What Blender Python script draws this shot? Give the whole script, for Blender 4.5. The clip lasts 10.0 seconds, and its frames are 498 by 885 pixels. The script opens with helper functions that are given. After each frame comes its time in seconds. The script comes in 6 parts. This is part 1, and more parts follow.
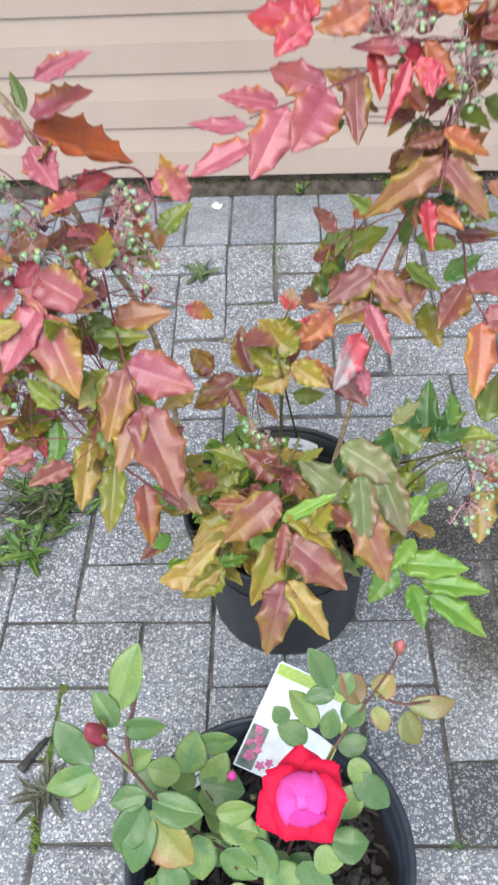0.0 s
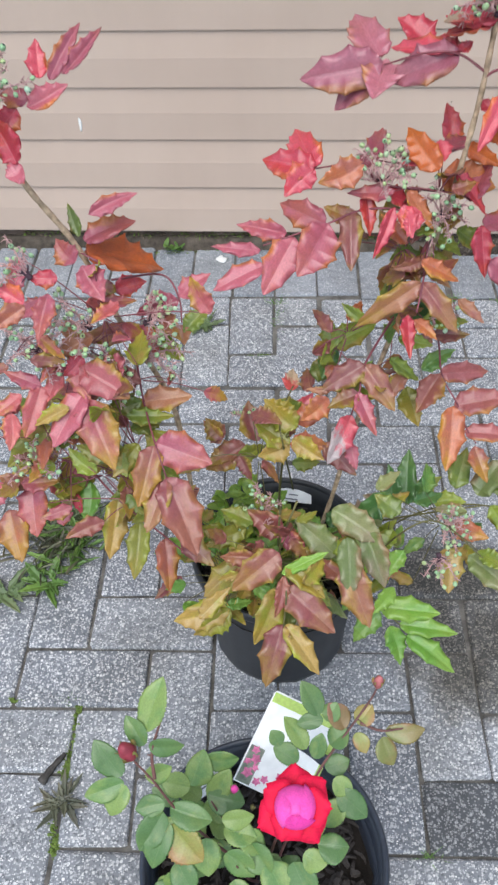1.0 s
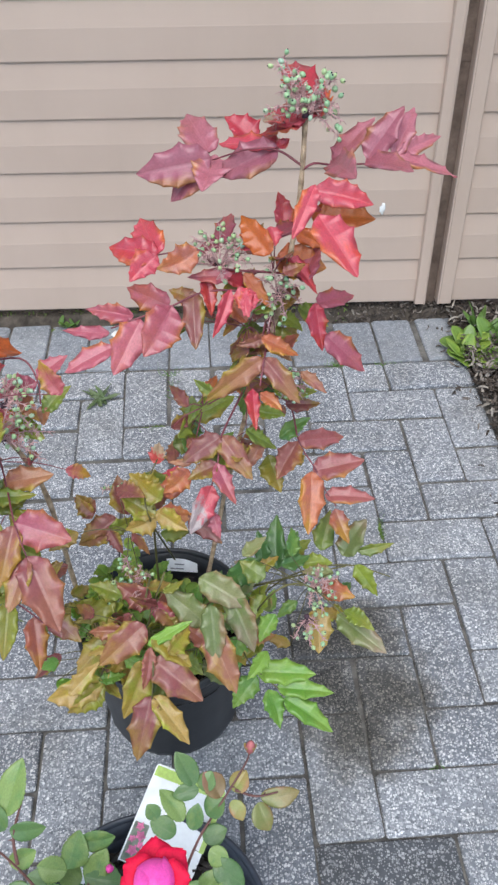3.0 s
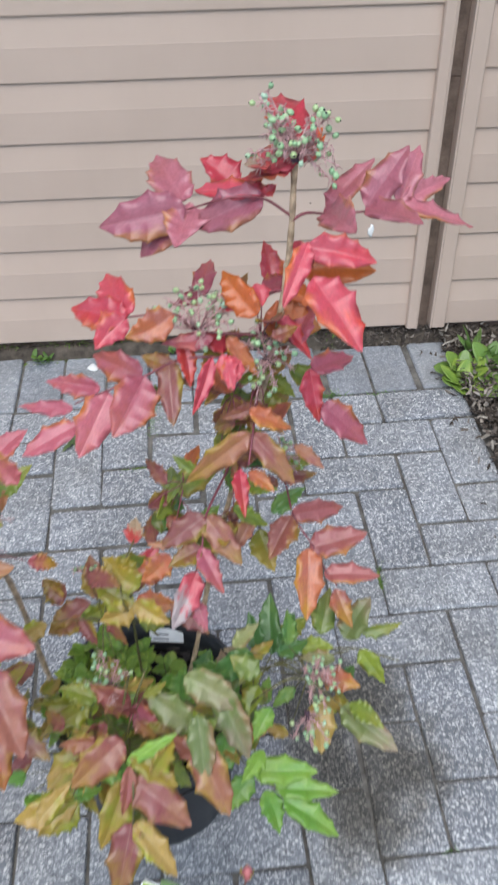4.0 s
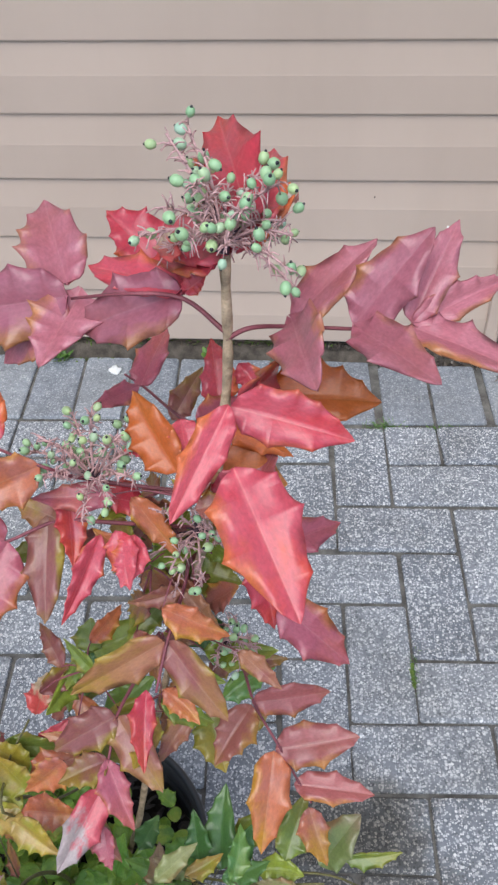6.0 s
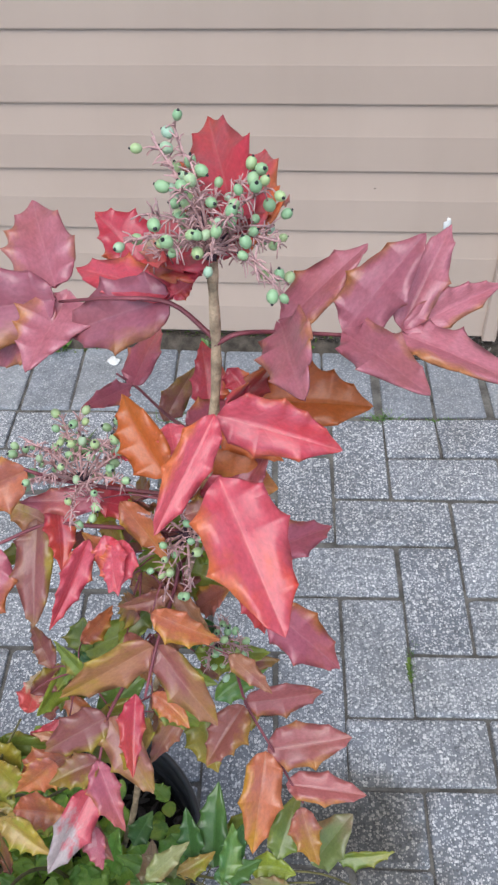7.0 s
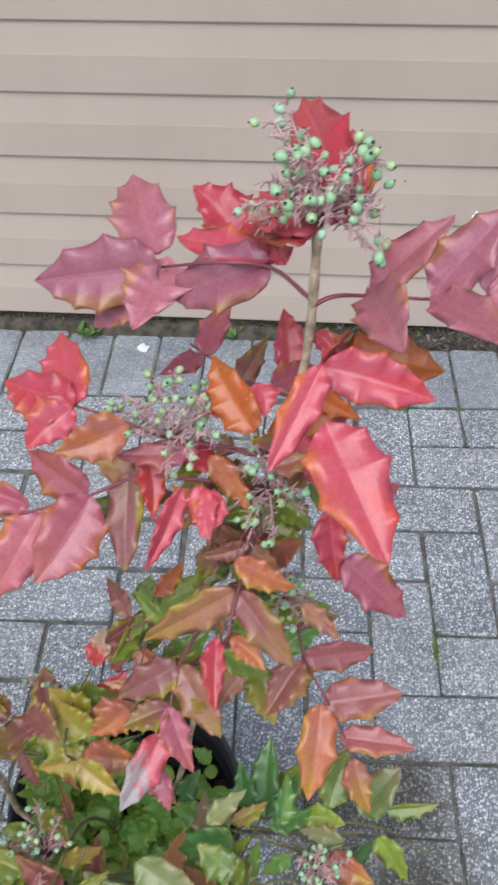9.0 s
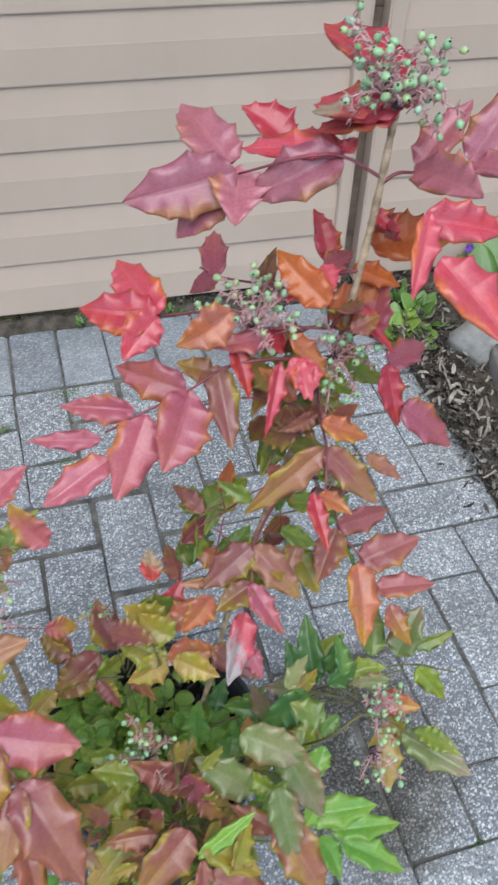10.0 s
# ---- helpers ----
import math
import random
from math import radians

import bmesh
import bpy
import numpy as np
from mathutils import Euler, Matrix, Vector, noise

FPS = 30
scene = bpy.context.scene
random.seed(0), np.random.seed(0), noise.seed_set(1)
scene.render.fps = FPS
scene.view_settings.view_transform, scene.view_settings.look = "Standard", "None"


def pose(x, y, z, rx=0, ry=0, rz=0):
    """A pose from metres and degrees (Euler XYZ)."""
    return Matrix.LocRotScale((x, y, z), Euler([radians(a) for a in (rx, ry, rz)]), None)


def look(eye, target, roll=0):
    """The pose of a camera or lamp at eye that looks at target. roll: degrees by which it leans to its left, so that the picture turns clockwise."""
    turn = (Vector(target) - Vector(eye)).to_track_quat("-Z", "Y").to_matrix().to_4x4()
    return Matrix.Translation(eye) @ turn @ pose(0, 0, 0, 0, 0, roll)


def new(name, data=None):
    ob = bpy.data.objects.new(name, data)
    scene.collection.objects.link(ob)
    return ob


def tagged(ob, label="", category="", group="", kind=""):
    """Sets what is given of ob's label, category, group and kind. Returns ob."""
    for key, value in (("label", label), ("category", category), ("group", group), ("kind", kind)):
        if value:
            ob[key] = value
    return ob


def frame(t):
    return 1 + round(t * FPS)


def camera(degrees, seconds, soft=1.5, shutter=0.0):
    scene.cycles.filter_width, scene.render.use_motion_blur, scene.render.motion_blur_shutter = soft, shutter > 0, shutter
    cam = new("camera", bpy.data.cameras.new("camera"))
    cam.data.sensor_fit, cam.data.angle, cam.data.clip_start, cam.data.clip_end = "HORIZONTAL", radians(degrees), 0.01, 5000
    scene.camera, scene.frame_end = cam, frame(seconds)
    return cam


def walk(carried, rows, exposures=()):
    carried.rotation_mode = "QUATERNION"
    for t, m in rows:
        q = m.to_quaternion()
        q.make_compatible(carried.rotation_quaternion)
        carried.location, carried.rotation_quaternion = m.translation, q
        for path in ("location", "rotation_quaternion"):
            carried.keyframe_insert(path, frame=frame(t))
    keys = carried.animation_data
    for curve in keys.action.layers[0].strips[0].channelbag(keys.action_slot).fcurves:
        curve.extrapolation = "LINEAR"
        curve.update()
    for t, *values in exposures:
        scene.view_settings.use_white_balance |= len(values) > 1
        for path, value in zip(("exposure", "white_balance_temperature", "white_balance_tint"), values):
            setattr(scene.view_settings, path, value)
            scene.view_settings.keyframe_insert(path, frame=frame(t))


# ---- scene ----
cam = camera(33.0, 10.0, 2.5, 0.4)
PATH = [
    (0, (-0.184, -1.519, 1.046), (-0.286, -0.168, -0.426), -4.3),
    (0.5, (-0.187, -1.544, 1.134), (-0.279, -0.182, -0.327), -3.8),
    (1, (-0.193, -1.578, 1.183), (-0.273, -0.197, -0.262), -2.3),
    (1.5, (-0.173, -1.606, 1.215), (-0.257, -0.18, -0.185), -1.5),
    (2, (-0.129, -1.611, 1.224), (-0.187, -0.155, -0.145), -1.7),
    (2.5, (-0.113, -1.608, 1.223), (-0.074, -0.138, -0.133), -1.7),
    (2.7, (-0.117, -1.602, 1.217), (-0.047, -0.126, -0.13), -0.7),
    (3.8, (-0.117, -1.53, 1.192), (0.001, -0.033, -0.129), -1.0),
    (4, (-0.109, -1.466, 1.187), (0.012, 0.027, -0.139), -1.0),
    (4.5, (-0.052, -1.298, 1.16), (0.064, 0.196, -0.165), -1.9),
    (5, (-0.011, -1.191, 1.132), (-0.018, 0.286, -0.217), -2.3),
    (5.5, (-0.002, -1.177, 1.118), (-0.07, 0.269, -0.262), -2.1),
    (7, (0.008, -1.163, 1.122), (-0.071, 0.239, -0.302), -1.8),
    (7.5, (0.001, -1.166, 1.123), (-0.085, 0.235, -0.303), -1.9),
    (8, (-0.002, -1.168, 1.122), (-0.09, 0.23, -0.306), -2.0),
    (8.5, (-0.011, -1.175, 1.126), (-0.104, 0.22, -0.304), -1.7),
    (9, (-0.034, -1.205, 1.132), (-0.124, 0.193, -0.296), -1.2),
    (9.2, (-0.068, -1.225, 1.134), (-0.092, 0.168, -0.301), 0.6),
    (9.3, (-0.107, -1.234, 1.115), (0.009, 0.173, -0.302), 3.0),
    (9.5, (-0.166, -1.258, 1.13), (0.153, 0.124, -0.279), 3.5),
    (10, (-0.242, -1.301, 1.13), (0.192, 0.05, -0.28), 2.9),
]
walk(cam, [(t, look(eye, target, roll)) for t, eye, target, roll in PATH],
     [(0, 0.80, 6350, 5), (0.5, 0.66, 6300, 5), (1, 0.57, 6300, 5), (1.5, 0.56, 6300, 5), (2.5, 0.54, 6200, 5), (4.5, 0.48, 6150, 5), (7.5, 0.48, 6150, 6), (9, 0.48, 6100, 4), (10, 0.45, 6000, 1)])

# world and light: open shade under a bright, hazy sky
world = bpy.data.worlds.new("world")
scene.world = world
world.use_nodes = True
wn = world.node_tree
sky = wn.nodes.new("ShaderNodeTexSky")
sky.sky_type, sky.sun_disc = "NISHITA", False
sky.sun_elevation, sky.sun_rotation = radians(60), radians(191)
sky.air_density, sky.dust_density, sky.ozone_density = 1.0, 2.0, 1.0
wn.links.new(sky.outputs[0], wn.nodes["Background"].inputs[0])
wn.nodes["Background"].inputs[1].default_value = 0.15
sun = new("sun", bpy.data.lights.new("sun", "SUN"))
sun.data.energy, sun.data.angle, sun.data.color = 1.8, radians(50), (1.0, 0.97, 0.945)
sun.matrix_world = look((-0.35, -1.75, 3.1), (0, 0, 0))


# ---- materials ----
def graph(name, rough=0.6, spec=0.4):
    m = bpy.data.materials.new(name)
    m.use_nodes = True
    t = m.node_tree
    b = t.nodes["Principled BSDF"]
    b.inputs["Roughness"].default_value = rough
    b.inputs["Specular IOR Level"].default_value = spec
    return m, t, b


def node(t, kind, *links, **values):
    n = t.nodes.new(kind)
    for k, v in values.items():
        if k == "operation":
            n.operation = v
        elif k == "data_type":
            n.data_type = v
        elif k == "feature":
            n.feature = v
        elif k == "blend_type":
            n.blend_type = v
    for i, v in links:
        if isinstance(v, bpy.types.NodeSocket):
            t.links.new(v, n.inputs[i])
        else:
            n.inputs[i].default_value = v
    return n


def math_(t, op, a, b=0.0, c=0.0):
    return node(t, "ShaderNodeMath", (0, a), (1, b), (2, c), operation=op).outputs[0]


def ramp(t, fac, stops):
    n = t.nodes.new("ShaderNodeValToRGB")
    t.links.new(fac, n.inputs[0])
    els = n.color_ramp.elements
    while len(els) < len(stops):
        els.new(0.5)
    for e, (p, c) in zip(els, stops):
        e.position, e.color = p, (*c, 1) if len(c) == 3 else c
    return n.outputs[0]


def mix(t, fac, a, b, blend="MIX"):
    n = t.nodes.new("ShaderNodeMixRGB")
    n.blend_type = blend
    for i, v in ((0, fac), (1, a), (2, b)):
        if isinstance(v, bpy.types.NodeSocket):
            t.links.new(v, n.inputs[i])
        else:
            n.inputs[i].default_value = v if i == 0 else (*v, 1)
    return n.outputs[0]


def noise_(t, scale, detail=4.0, coord=None, rough=0.55):
    n = node(t, "ShaderNodeTexNoise", ("Scale", scale), ("Detail", detail), ("Roughness", rough))
    if coord is not None:
        t.links.new(coord, n.inputs["Vector"])
    return n.outputs[0]


def bump(t, b, height, strength=0.3, distance=0.002):
    n = node(t, "ShaderNodeBump", ("Strength", strength), ("Distance", distance), ("Height", height))
    t.links.new(n.outputs[0], b.inputs["Normal"])


def where(t):
    return t.nodes.new("ShaderNodeNewGeometry").outputs["Position"]


def plain(name, colour, rough=0.6, spec=0.4, vary=0.25, scale=40, bumpy=0.15, metal=0.0):
    """A surface of one colour with mottling at two scales and fine relief."""
    m, t, b = graph(name, rough, spec)
    p = where(t)
    dark = tuple(c * (1 - vary) for c in colour)
    light = tuple(min(1, c * (1 + vary)) for c in colour)
    big = ramp(t, noise_(t, scale, 4, p), [(0.3, dark), (0.7, light)])
    fine = ramp(t, noise_(t, scale * 9, 3, p), [(0.3, (0.85,) * 3), (0.7, (1.1,) * 3)])
    t.links.new(mix(t, 1.0, big, fine, "MULTIPLY"), b.inputs["Base Color"])
    b.inputs["Metallic"].default_value = metal
    bump(t, b, noise_(t, scale * 5, 5, p), bumpy)
    return m


def paver_material(name, lift, speck=1.0):
    """Grey concrete with light and dark stone chips exposed in its face, worn and a little stained."""
    m, t, b = graph(name, 0.85, 0.25)
    p = where(t)
    rnd = t.nodes.new("ShaderNodeObjectInfo").outputs["Random"]
    base = ramp(t, noise_(t, 60, 5, p), [(0.25, tuple(c * lift for c in (0.180, 0.192, 0.213))), (0.75, tuple(c * lift for c in (0.262, 0.276, 0.301)))])
    tone = ramp(t, rnd, [(0.0, (0.74, 0.75, 0.77)), (0.35, (0.94, 0.94, 0.95)), (1.0, (1.1, 1.09, 1.07))])
    base = mix(t, 1.0, base, tone, "MULTIPLY")
    warp = node(t, "ShaderNodeVectorMath", (0, p), operation="ADD")
    t.links.new(node(t, "ShaderNodeTexNoise", ("Scale", 90.0), ("Vector", p)).outputs[1], warp.inputs[1])
    cells = []
    for scale, chance in ((205.0, 0.52), (360.0, 0.46)):
        v = node(t, "ShaderNodeTexVoronoi", ("Scale", scale), ("Vector", p))
        near = math_(t, "LESS_THAN", v.outputs["Distance"], 0.46)
        sep = node(t, "ShaderNodeSeparateColor", (0, v.outputs["Color"]))
        cells.append((near, sep.outputs[0], sep.outputs[1], chance))
    col = base
    for near, pick, shade, chance in cells:
        light = math_(t, "MULTIPLY", near, math_(t, "GREATER_THAN", pick, chance))
        chip = ramp(t, shade, [(0.0, (0.36, 0.365, 0.385)), (0.6, (0.52, 0.525, 0.54)), (1.0, (0.80, 0.80, 0.795))])
        col = mix(t, math_(t, "MULTIPLY", light, 0.85 * speck), col, chip)
        dark = math_(t, "MULTIPLY", near, math_(t, "LESS_THAN", pick, 0.16))
        col = mix(t, math_(t, "MULTIPLY", dark, 0.6 * speck), col, (0.10, 0.103, 0.115))
    stain = ramp(t, noise_(t, 7, 4, p), [(0.35, (0.80, 0.79, 0.77)), (0.62, (1.04, 1.04, 1.04))])
    col = mix(t, 1.0, col, stain, "MULTIPLY")
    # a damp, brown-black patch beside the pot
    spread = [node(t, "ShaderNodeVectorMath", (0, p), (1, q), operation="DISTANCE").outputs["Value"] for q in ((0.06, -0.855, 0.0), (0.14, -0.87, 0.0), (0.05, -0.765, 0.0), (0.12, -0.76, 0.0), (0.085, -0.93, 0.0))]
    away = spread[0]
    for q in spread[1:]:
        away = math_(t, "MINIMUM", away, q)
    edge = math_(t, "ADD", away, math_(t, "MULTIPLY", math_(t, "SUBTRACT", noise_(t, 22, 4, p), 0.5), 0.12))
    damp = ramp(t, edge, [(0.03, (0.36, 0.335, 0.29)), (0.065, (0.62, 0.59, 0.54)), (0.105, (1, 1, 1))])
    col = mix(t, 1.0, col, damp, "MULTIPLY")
    t.links.new(col, b.inputs["Base Color"])
    bump(t, b, noise_(t, 260, 4, p), 0.5, 0.002)
    return m


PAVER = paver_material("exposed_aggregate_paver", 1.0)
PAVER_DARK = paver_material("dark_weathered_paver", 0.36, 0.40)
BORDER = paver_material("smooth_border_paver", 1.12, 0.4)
JOINT = plain("joint_sand", (0.125, 0.118, 0.108), 0.95, 0.1, 0.5, 35, 0.5)
SOIL = plain("soil", (0.085, 0.070, 0.056), 0.95, 0.1, 0.5, 45, 0.8)
GROUND = plain("ground_soil_and_grass", (0.09, 0.10, 0.05), 0.95, 0.1, 0.4, 3, 0.5)
BLOCK = plain("edging_concrete", (0.26, 0.25, 0.24), 0.9, 0.2, 0.2, 30, 0.4)
CONCRETE = plain("foundation_concrete", (0.06, 0.05, 0.045), 0.9, 0.2, 0.3, 20, 0.4)
POT = plain("black_plastic", (0.032, 0.034, 0.038), 0.44, 0.5, 0.2, 18, 0.05)
POT_BLUE = plain("blue_black_plastic", (0.035, 0.042, 0.058), 0.40, 0.5, 0.2, 18, 0.05)
WOOD_DARK = plain("weathered_brown_wood", (0.17, 0.125, 0.10), 0.8, 0.2, 0.35, 25, 0.4)
MOSS = plain("moss", (0.125, 0.180, 0.045), 0.9, 0.1, 0.5, 90, 0.8)
WHITE = plain("white_splash", (0.78, 0.78, 0.76), 0.7, 0.3, 0.05, 60, 0.2)
TWIG = plain("dead_twig", (0.075, 0.07, 0.065), 0.9, 0.1, 0.4, 80, 0.4)
DRY = plain("dry_leaf_litter", (0.30, 0.265, 0.225), 0.9, 0.1, 0.4, 40, 0.3)
DRY_SOIL = plain("brown_crumbs", (0.13, 0.10, 0.075), 0.9, 0.1, 0.5, 60, 0.3)
TAG = plain("white_card", (0.95, 0.955, 0.945), 0.45, 0.4, 0.01, 4, 0.0)
TAG_GREEN = plain("lime_print", (0.50, 0.66, 0.16), 0.35, 0.5, 0.05, 30, 0.02)
TAG_PINK = plain("pink_print", (0.75, 0.18, 0.35), 0.4, 0.5, 0.45, 120, 0.02)
TAG_LEAF = plain("foliage_print", (0.22, 0.25, 0.19), 0.4, 0.5, 0.4, 150, 0.02)
INK = plain("grey_print", (0.2, 0.2, 0.22), 0.5, 0.4, 0.05, 30, 0.02)
BARK = plain("grey_brown_bark", (0.47, 0.35, 0.235), 0.85, 0.2, 0.5, 95, 0.6)
STALK = plain("purple_leaf_stalk", (0.22, 0.06, 0.075), 0.5, 0.4, 0.3, 60, 0.1)
STALK_GREEN = plain("olive_leaf_stalk", (0.13, 0.12, 0.045), 0.55, 0.3, 0.3, 60, 0.1)
CANE = plain("rose_cane", (0.16, 0.075, 0.065), 0.55, 0.3, 0.35, 50, 0.2)
PEDICEL = plain("berry_stalk", (0.54, 0.33, 0.32), 0.6, 0.3, 0.25, 80, 0.1)
BERRY_EYE = plain("berry_eye", (0.03, 0.03, 0.035), 0.6, 0.3, 0.2, 80, 0.1)
PETAL = plain("red_petal", (0.66, 0.008, 0.05), 0.65, 0.2, 0.15, 60, 0.12)
PETAL_PINK = plain("magenta_petal", (0.84, 0.09, 0.42), 0.45, 0.3, 0.12, 60, 0.12)
BUD = plain("dark_red_bud", (0.29, 0.045, 0.065), 0.5, 0.3, 0.25, 90, 0.1)
PETAL_DEEP = plain("deep_magenta_petal", (0.72, 0.05, 0.32), 0.5, 0.3, 0.15, 60, 0.12)
VIOLET = plain("violet_petal", (0.20, 0.06, 0.42), 0.5, 0.3, 0.2, 60, 0.1)


def bark_chip_material():
    m, t, b = graph("bark_mulch", 0.85, 0.2)
    r = t.nodes.new("ShaderNodeNewGeometry").outputs["Random Per Island"]
    col = ramp(t, r, [(0.0, (0.035, 0.028, 0.024)), (0.45, (0.085, 0.068, 0.056)), (0.8, (0.14, 0.115, 0.098)), (1.0, (0.26, 0.225, 0.19))])
    t.links.new(mix(t, 1.0, col, ramp(t, noise_(t, 300, 3, where(t)), [(0.3, (0.7,) * 3), (0.7, (1.2,) * 3)]), "MULTIPLY"), b.inputs["Base Color"])
    bump(t, b, noise_(t, 400, 3, where(t)), 0.5)
    return m


WET_SOIL = plain("wet_potting_soil", (0.018, 0.015, 0.013), 0.9, 0.15, 0.5, 60, 0.8)
WET_BARK = plain("wet_black_bark", (0.042, 0.036, 0.033), 0.7, 0.3, 0.5, 50, 0.5)


def siding_material():
    """Beige vinyl with a faint embossed grain along the boards and light grime."""
    m, t, b = graph("beige_vinyl", 0.42, 0.4)
    p = where(t)
    grain = node(t, "ShaderNodeMapping", ("Vector", p), ("Scale", (3.0, 60.0, 260.0))).outputs[0]
    col = ramp(t, noise_(t, 2.5, 5, p), [(0.3, (0.492, 0.380, 0.309)), (0.7, (0.540, 0.421, 0.346))])
    streak = ramp(t, noise_(t, 1.0, 4, node(t, "ShaderNodeMapping", ("Vector", p), ("Scale", (22.0, 2.0, 3.0))).outputs[0]), [(0.3, (0.98,) * 3), (0.6, (1.01,) * 3)])
    t.links.new(mix(t, 1.0, col, streak, "MULTIPLY"), b.inputs["Base Color"])
    bump(t, b, noise_(t, 1.0, 5, grain), 0.18, 0.001)
    return m


def leaf_material(name, base, tip, rib, rough=0.40, spec=0.45, edge=None, patch=None, other=None):
    """A leaf blade: pigment runs from the stalk to the tip and one margin, with a paler midrib, side veins, blotches and flecks."""
    m, t, b = graph(name, rough, spec)
    o = t.nodes.new("ShaderNodeTexCoord").outputs["Object"]
    xyz = node(t, "ShaderNodeSeparateXYZ", (0, o))
    x, y = xyz.outputs[0], xyz.outputs[1]
    side = math_(t, "ABSOLUTE", x)
    rnd = t.nodes.new("ShaderNodeObjectInfo").outputs["Random"]
    also = math_(t, "FRACT", math_(t, "MULTIPLY", rnd, 37.0))
    shift = node(t, "ShaderNodeCombineXYZ", (0, rnd), (1, math_(t, "MULTIPLY", rnd, 7.0)), (2, math_(t, "MULTIPLY", rnd, 3.0))).outputs[0]
    at = node(t, "ShaderNodeVectorMath", (0, o), (1, shift), operation="ADD").outputs[0]
    blotch = noise_(t, 3.2, 5, at)
    centred = math_(t, "SUBTRACT", blotch, 0.5)
    along = math_(t, "ADD", y, math_(t, "MULTIPLY", centred, 1.2))
    along = math_(t, "ADD", along, math_(t, "MULTIPLY", math_(t, "SUBTRACT", rnd, 0.5), 0.7))
    f = ramp(t, along, [(0.40, (0, 0, 0)), (0.95, (1, 1, 1))])
    col = mix(t, f, base, tip)
    if other:
        e = ramp(t, math_(t, "ADD", noise_(t, 2.2, 4, at), math_(t, "MULTIPLY", math_(t, "SUBTRACT", also, 0.5), 0.35)), [(0.44, (0, 0, 0)), (0.62, (1, 1, 1))])
        col = mix(t, math_(t, "MULTIPLY", e, 0.85), col, other)
    if edge:
        lop = math_(t, "ABSOLUTE", math_(t, "ADD", x, math_(t, "MULTIPLY", math_(t, "SUBTRACT", also, 0.5), 0.34)))
        e = ramp(t, math_(t, "ADD", lop, math_(t, "MULTIPLY", centred, 0.6)), [(0.33, (0, 0, 0)), (0.52, (1, 1, 1))])
        col = mix(t, math_(t, "MULTIPLY", e, 0.85), col, edge)
    if patch:
        e = ramp(t, math_(t, "ADD", y, math_(t, "ADD", math_(t, "MULTIPLY", x, 0.5), math_(t, "MULTIPLY", math_(t, "SUBTRACT", noise_(t, 5, 6, at), 0.5), 1.1))), [(0.40, (0, 0, 0)), (0.60, (1, 1, 1))])
        col = mix(t, e, col, patch)
    v = math_(t, "SINE", math_(t, "MULTIPLY", math_(t, "SUBTRACT", y, math_(t, "MULTIPLY", side, 0.55)), math_(t, "ADD", 34.0, math_(t, "MULTIPLY", blotch, 9.0))))
    vein = ramp(t, v, [(0.86, (0, 0, 0)), (1.0, (1, 1, 1))])
    ribbed = ramp(t, side, [(0.005, (1, 1, 1)), (0.018, (0, 0, 0))])
    col = mix(t, math_(t, "MULTIPLY", vein, 0.035), col, rib)
    col = mix(t, math_(t, "MULTIPLY", ribbed, 0.24), col, rib)
    tone = ramp(t, also, [(0.0, (0.86, 0.86, 0.90)), (0.5, (1.10, 1.10, 1.08)), (1.0, (1.30, 1.27, 1.18))])
    col = mix(t, 1.0, col, tone, "MULTIPLY")
    fleck = ramp(t, noise_(t, 22, 4, at), [(0.3, (0.86,) * 3), (0.7, (1.10,) * 3)])
    col = mix(t, 1.0, col, fleck, "MULTIPLY")
    spots = ramp(t, noise_(t, 34, 2, at), [(0.70, (0, 0, 0)), (0.76, (1, 1, 1))])
    col = mix(t, math_(t, "MULTIPLY", spots, 0.30), col, tuple(0.45 * q for q in base))
    b.inputs["Coat Weight"].default_value, b.inputs["Coat Roughness"].default_value = 0.55, 0.26
    t.links.new(col, b.inputs["Base Color"])
    high = math_(t, "ADD", math_(t, "MULTIPLY", vein, -0.22), math_(t, "ADD", math_(t, "MULTIPLY", ribbed, -0.5), math_(t, "MULTIPLY", noise_(t, 7, 4, at), 1.6)))
    bump(t, b, high, 0.22, 0.0012)
    out = t.nodes["Material Output"]
    tr = node(t, "ShaderNodeBsdfTranslucent", (0, col))
    both = node(t, "ShaderNodeMixShader", (0, 0.30), (1, b.outputs[0]), (2, tr.outputs[0]))
    t.links.new(both.outputs[0], out.inputs[0])
    return m


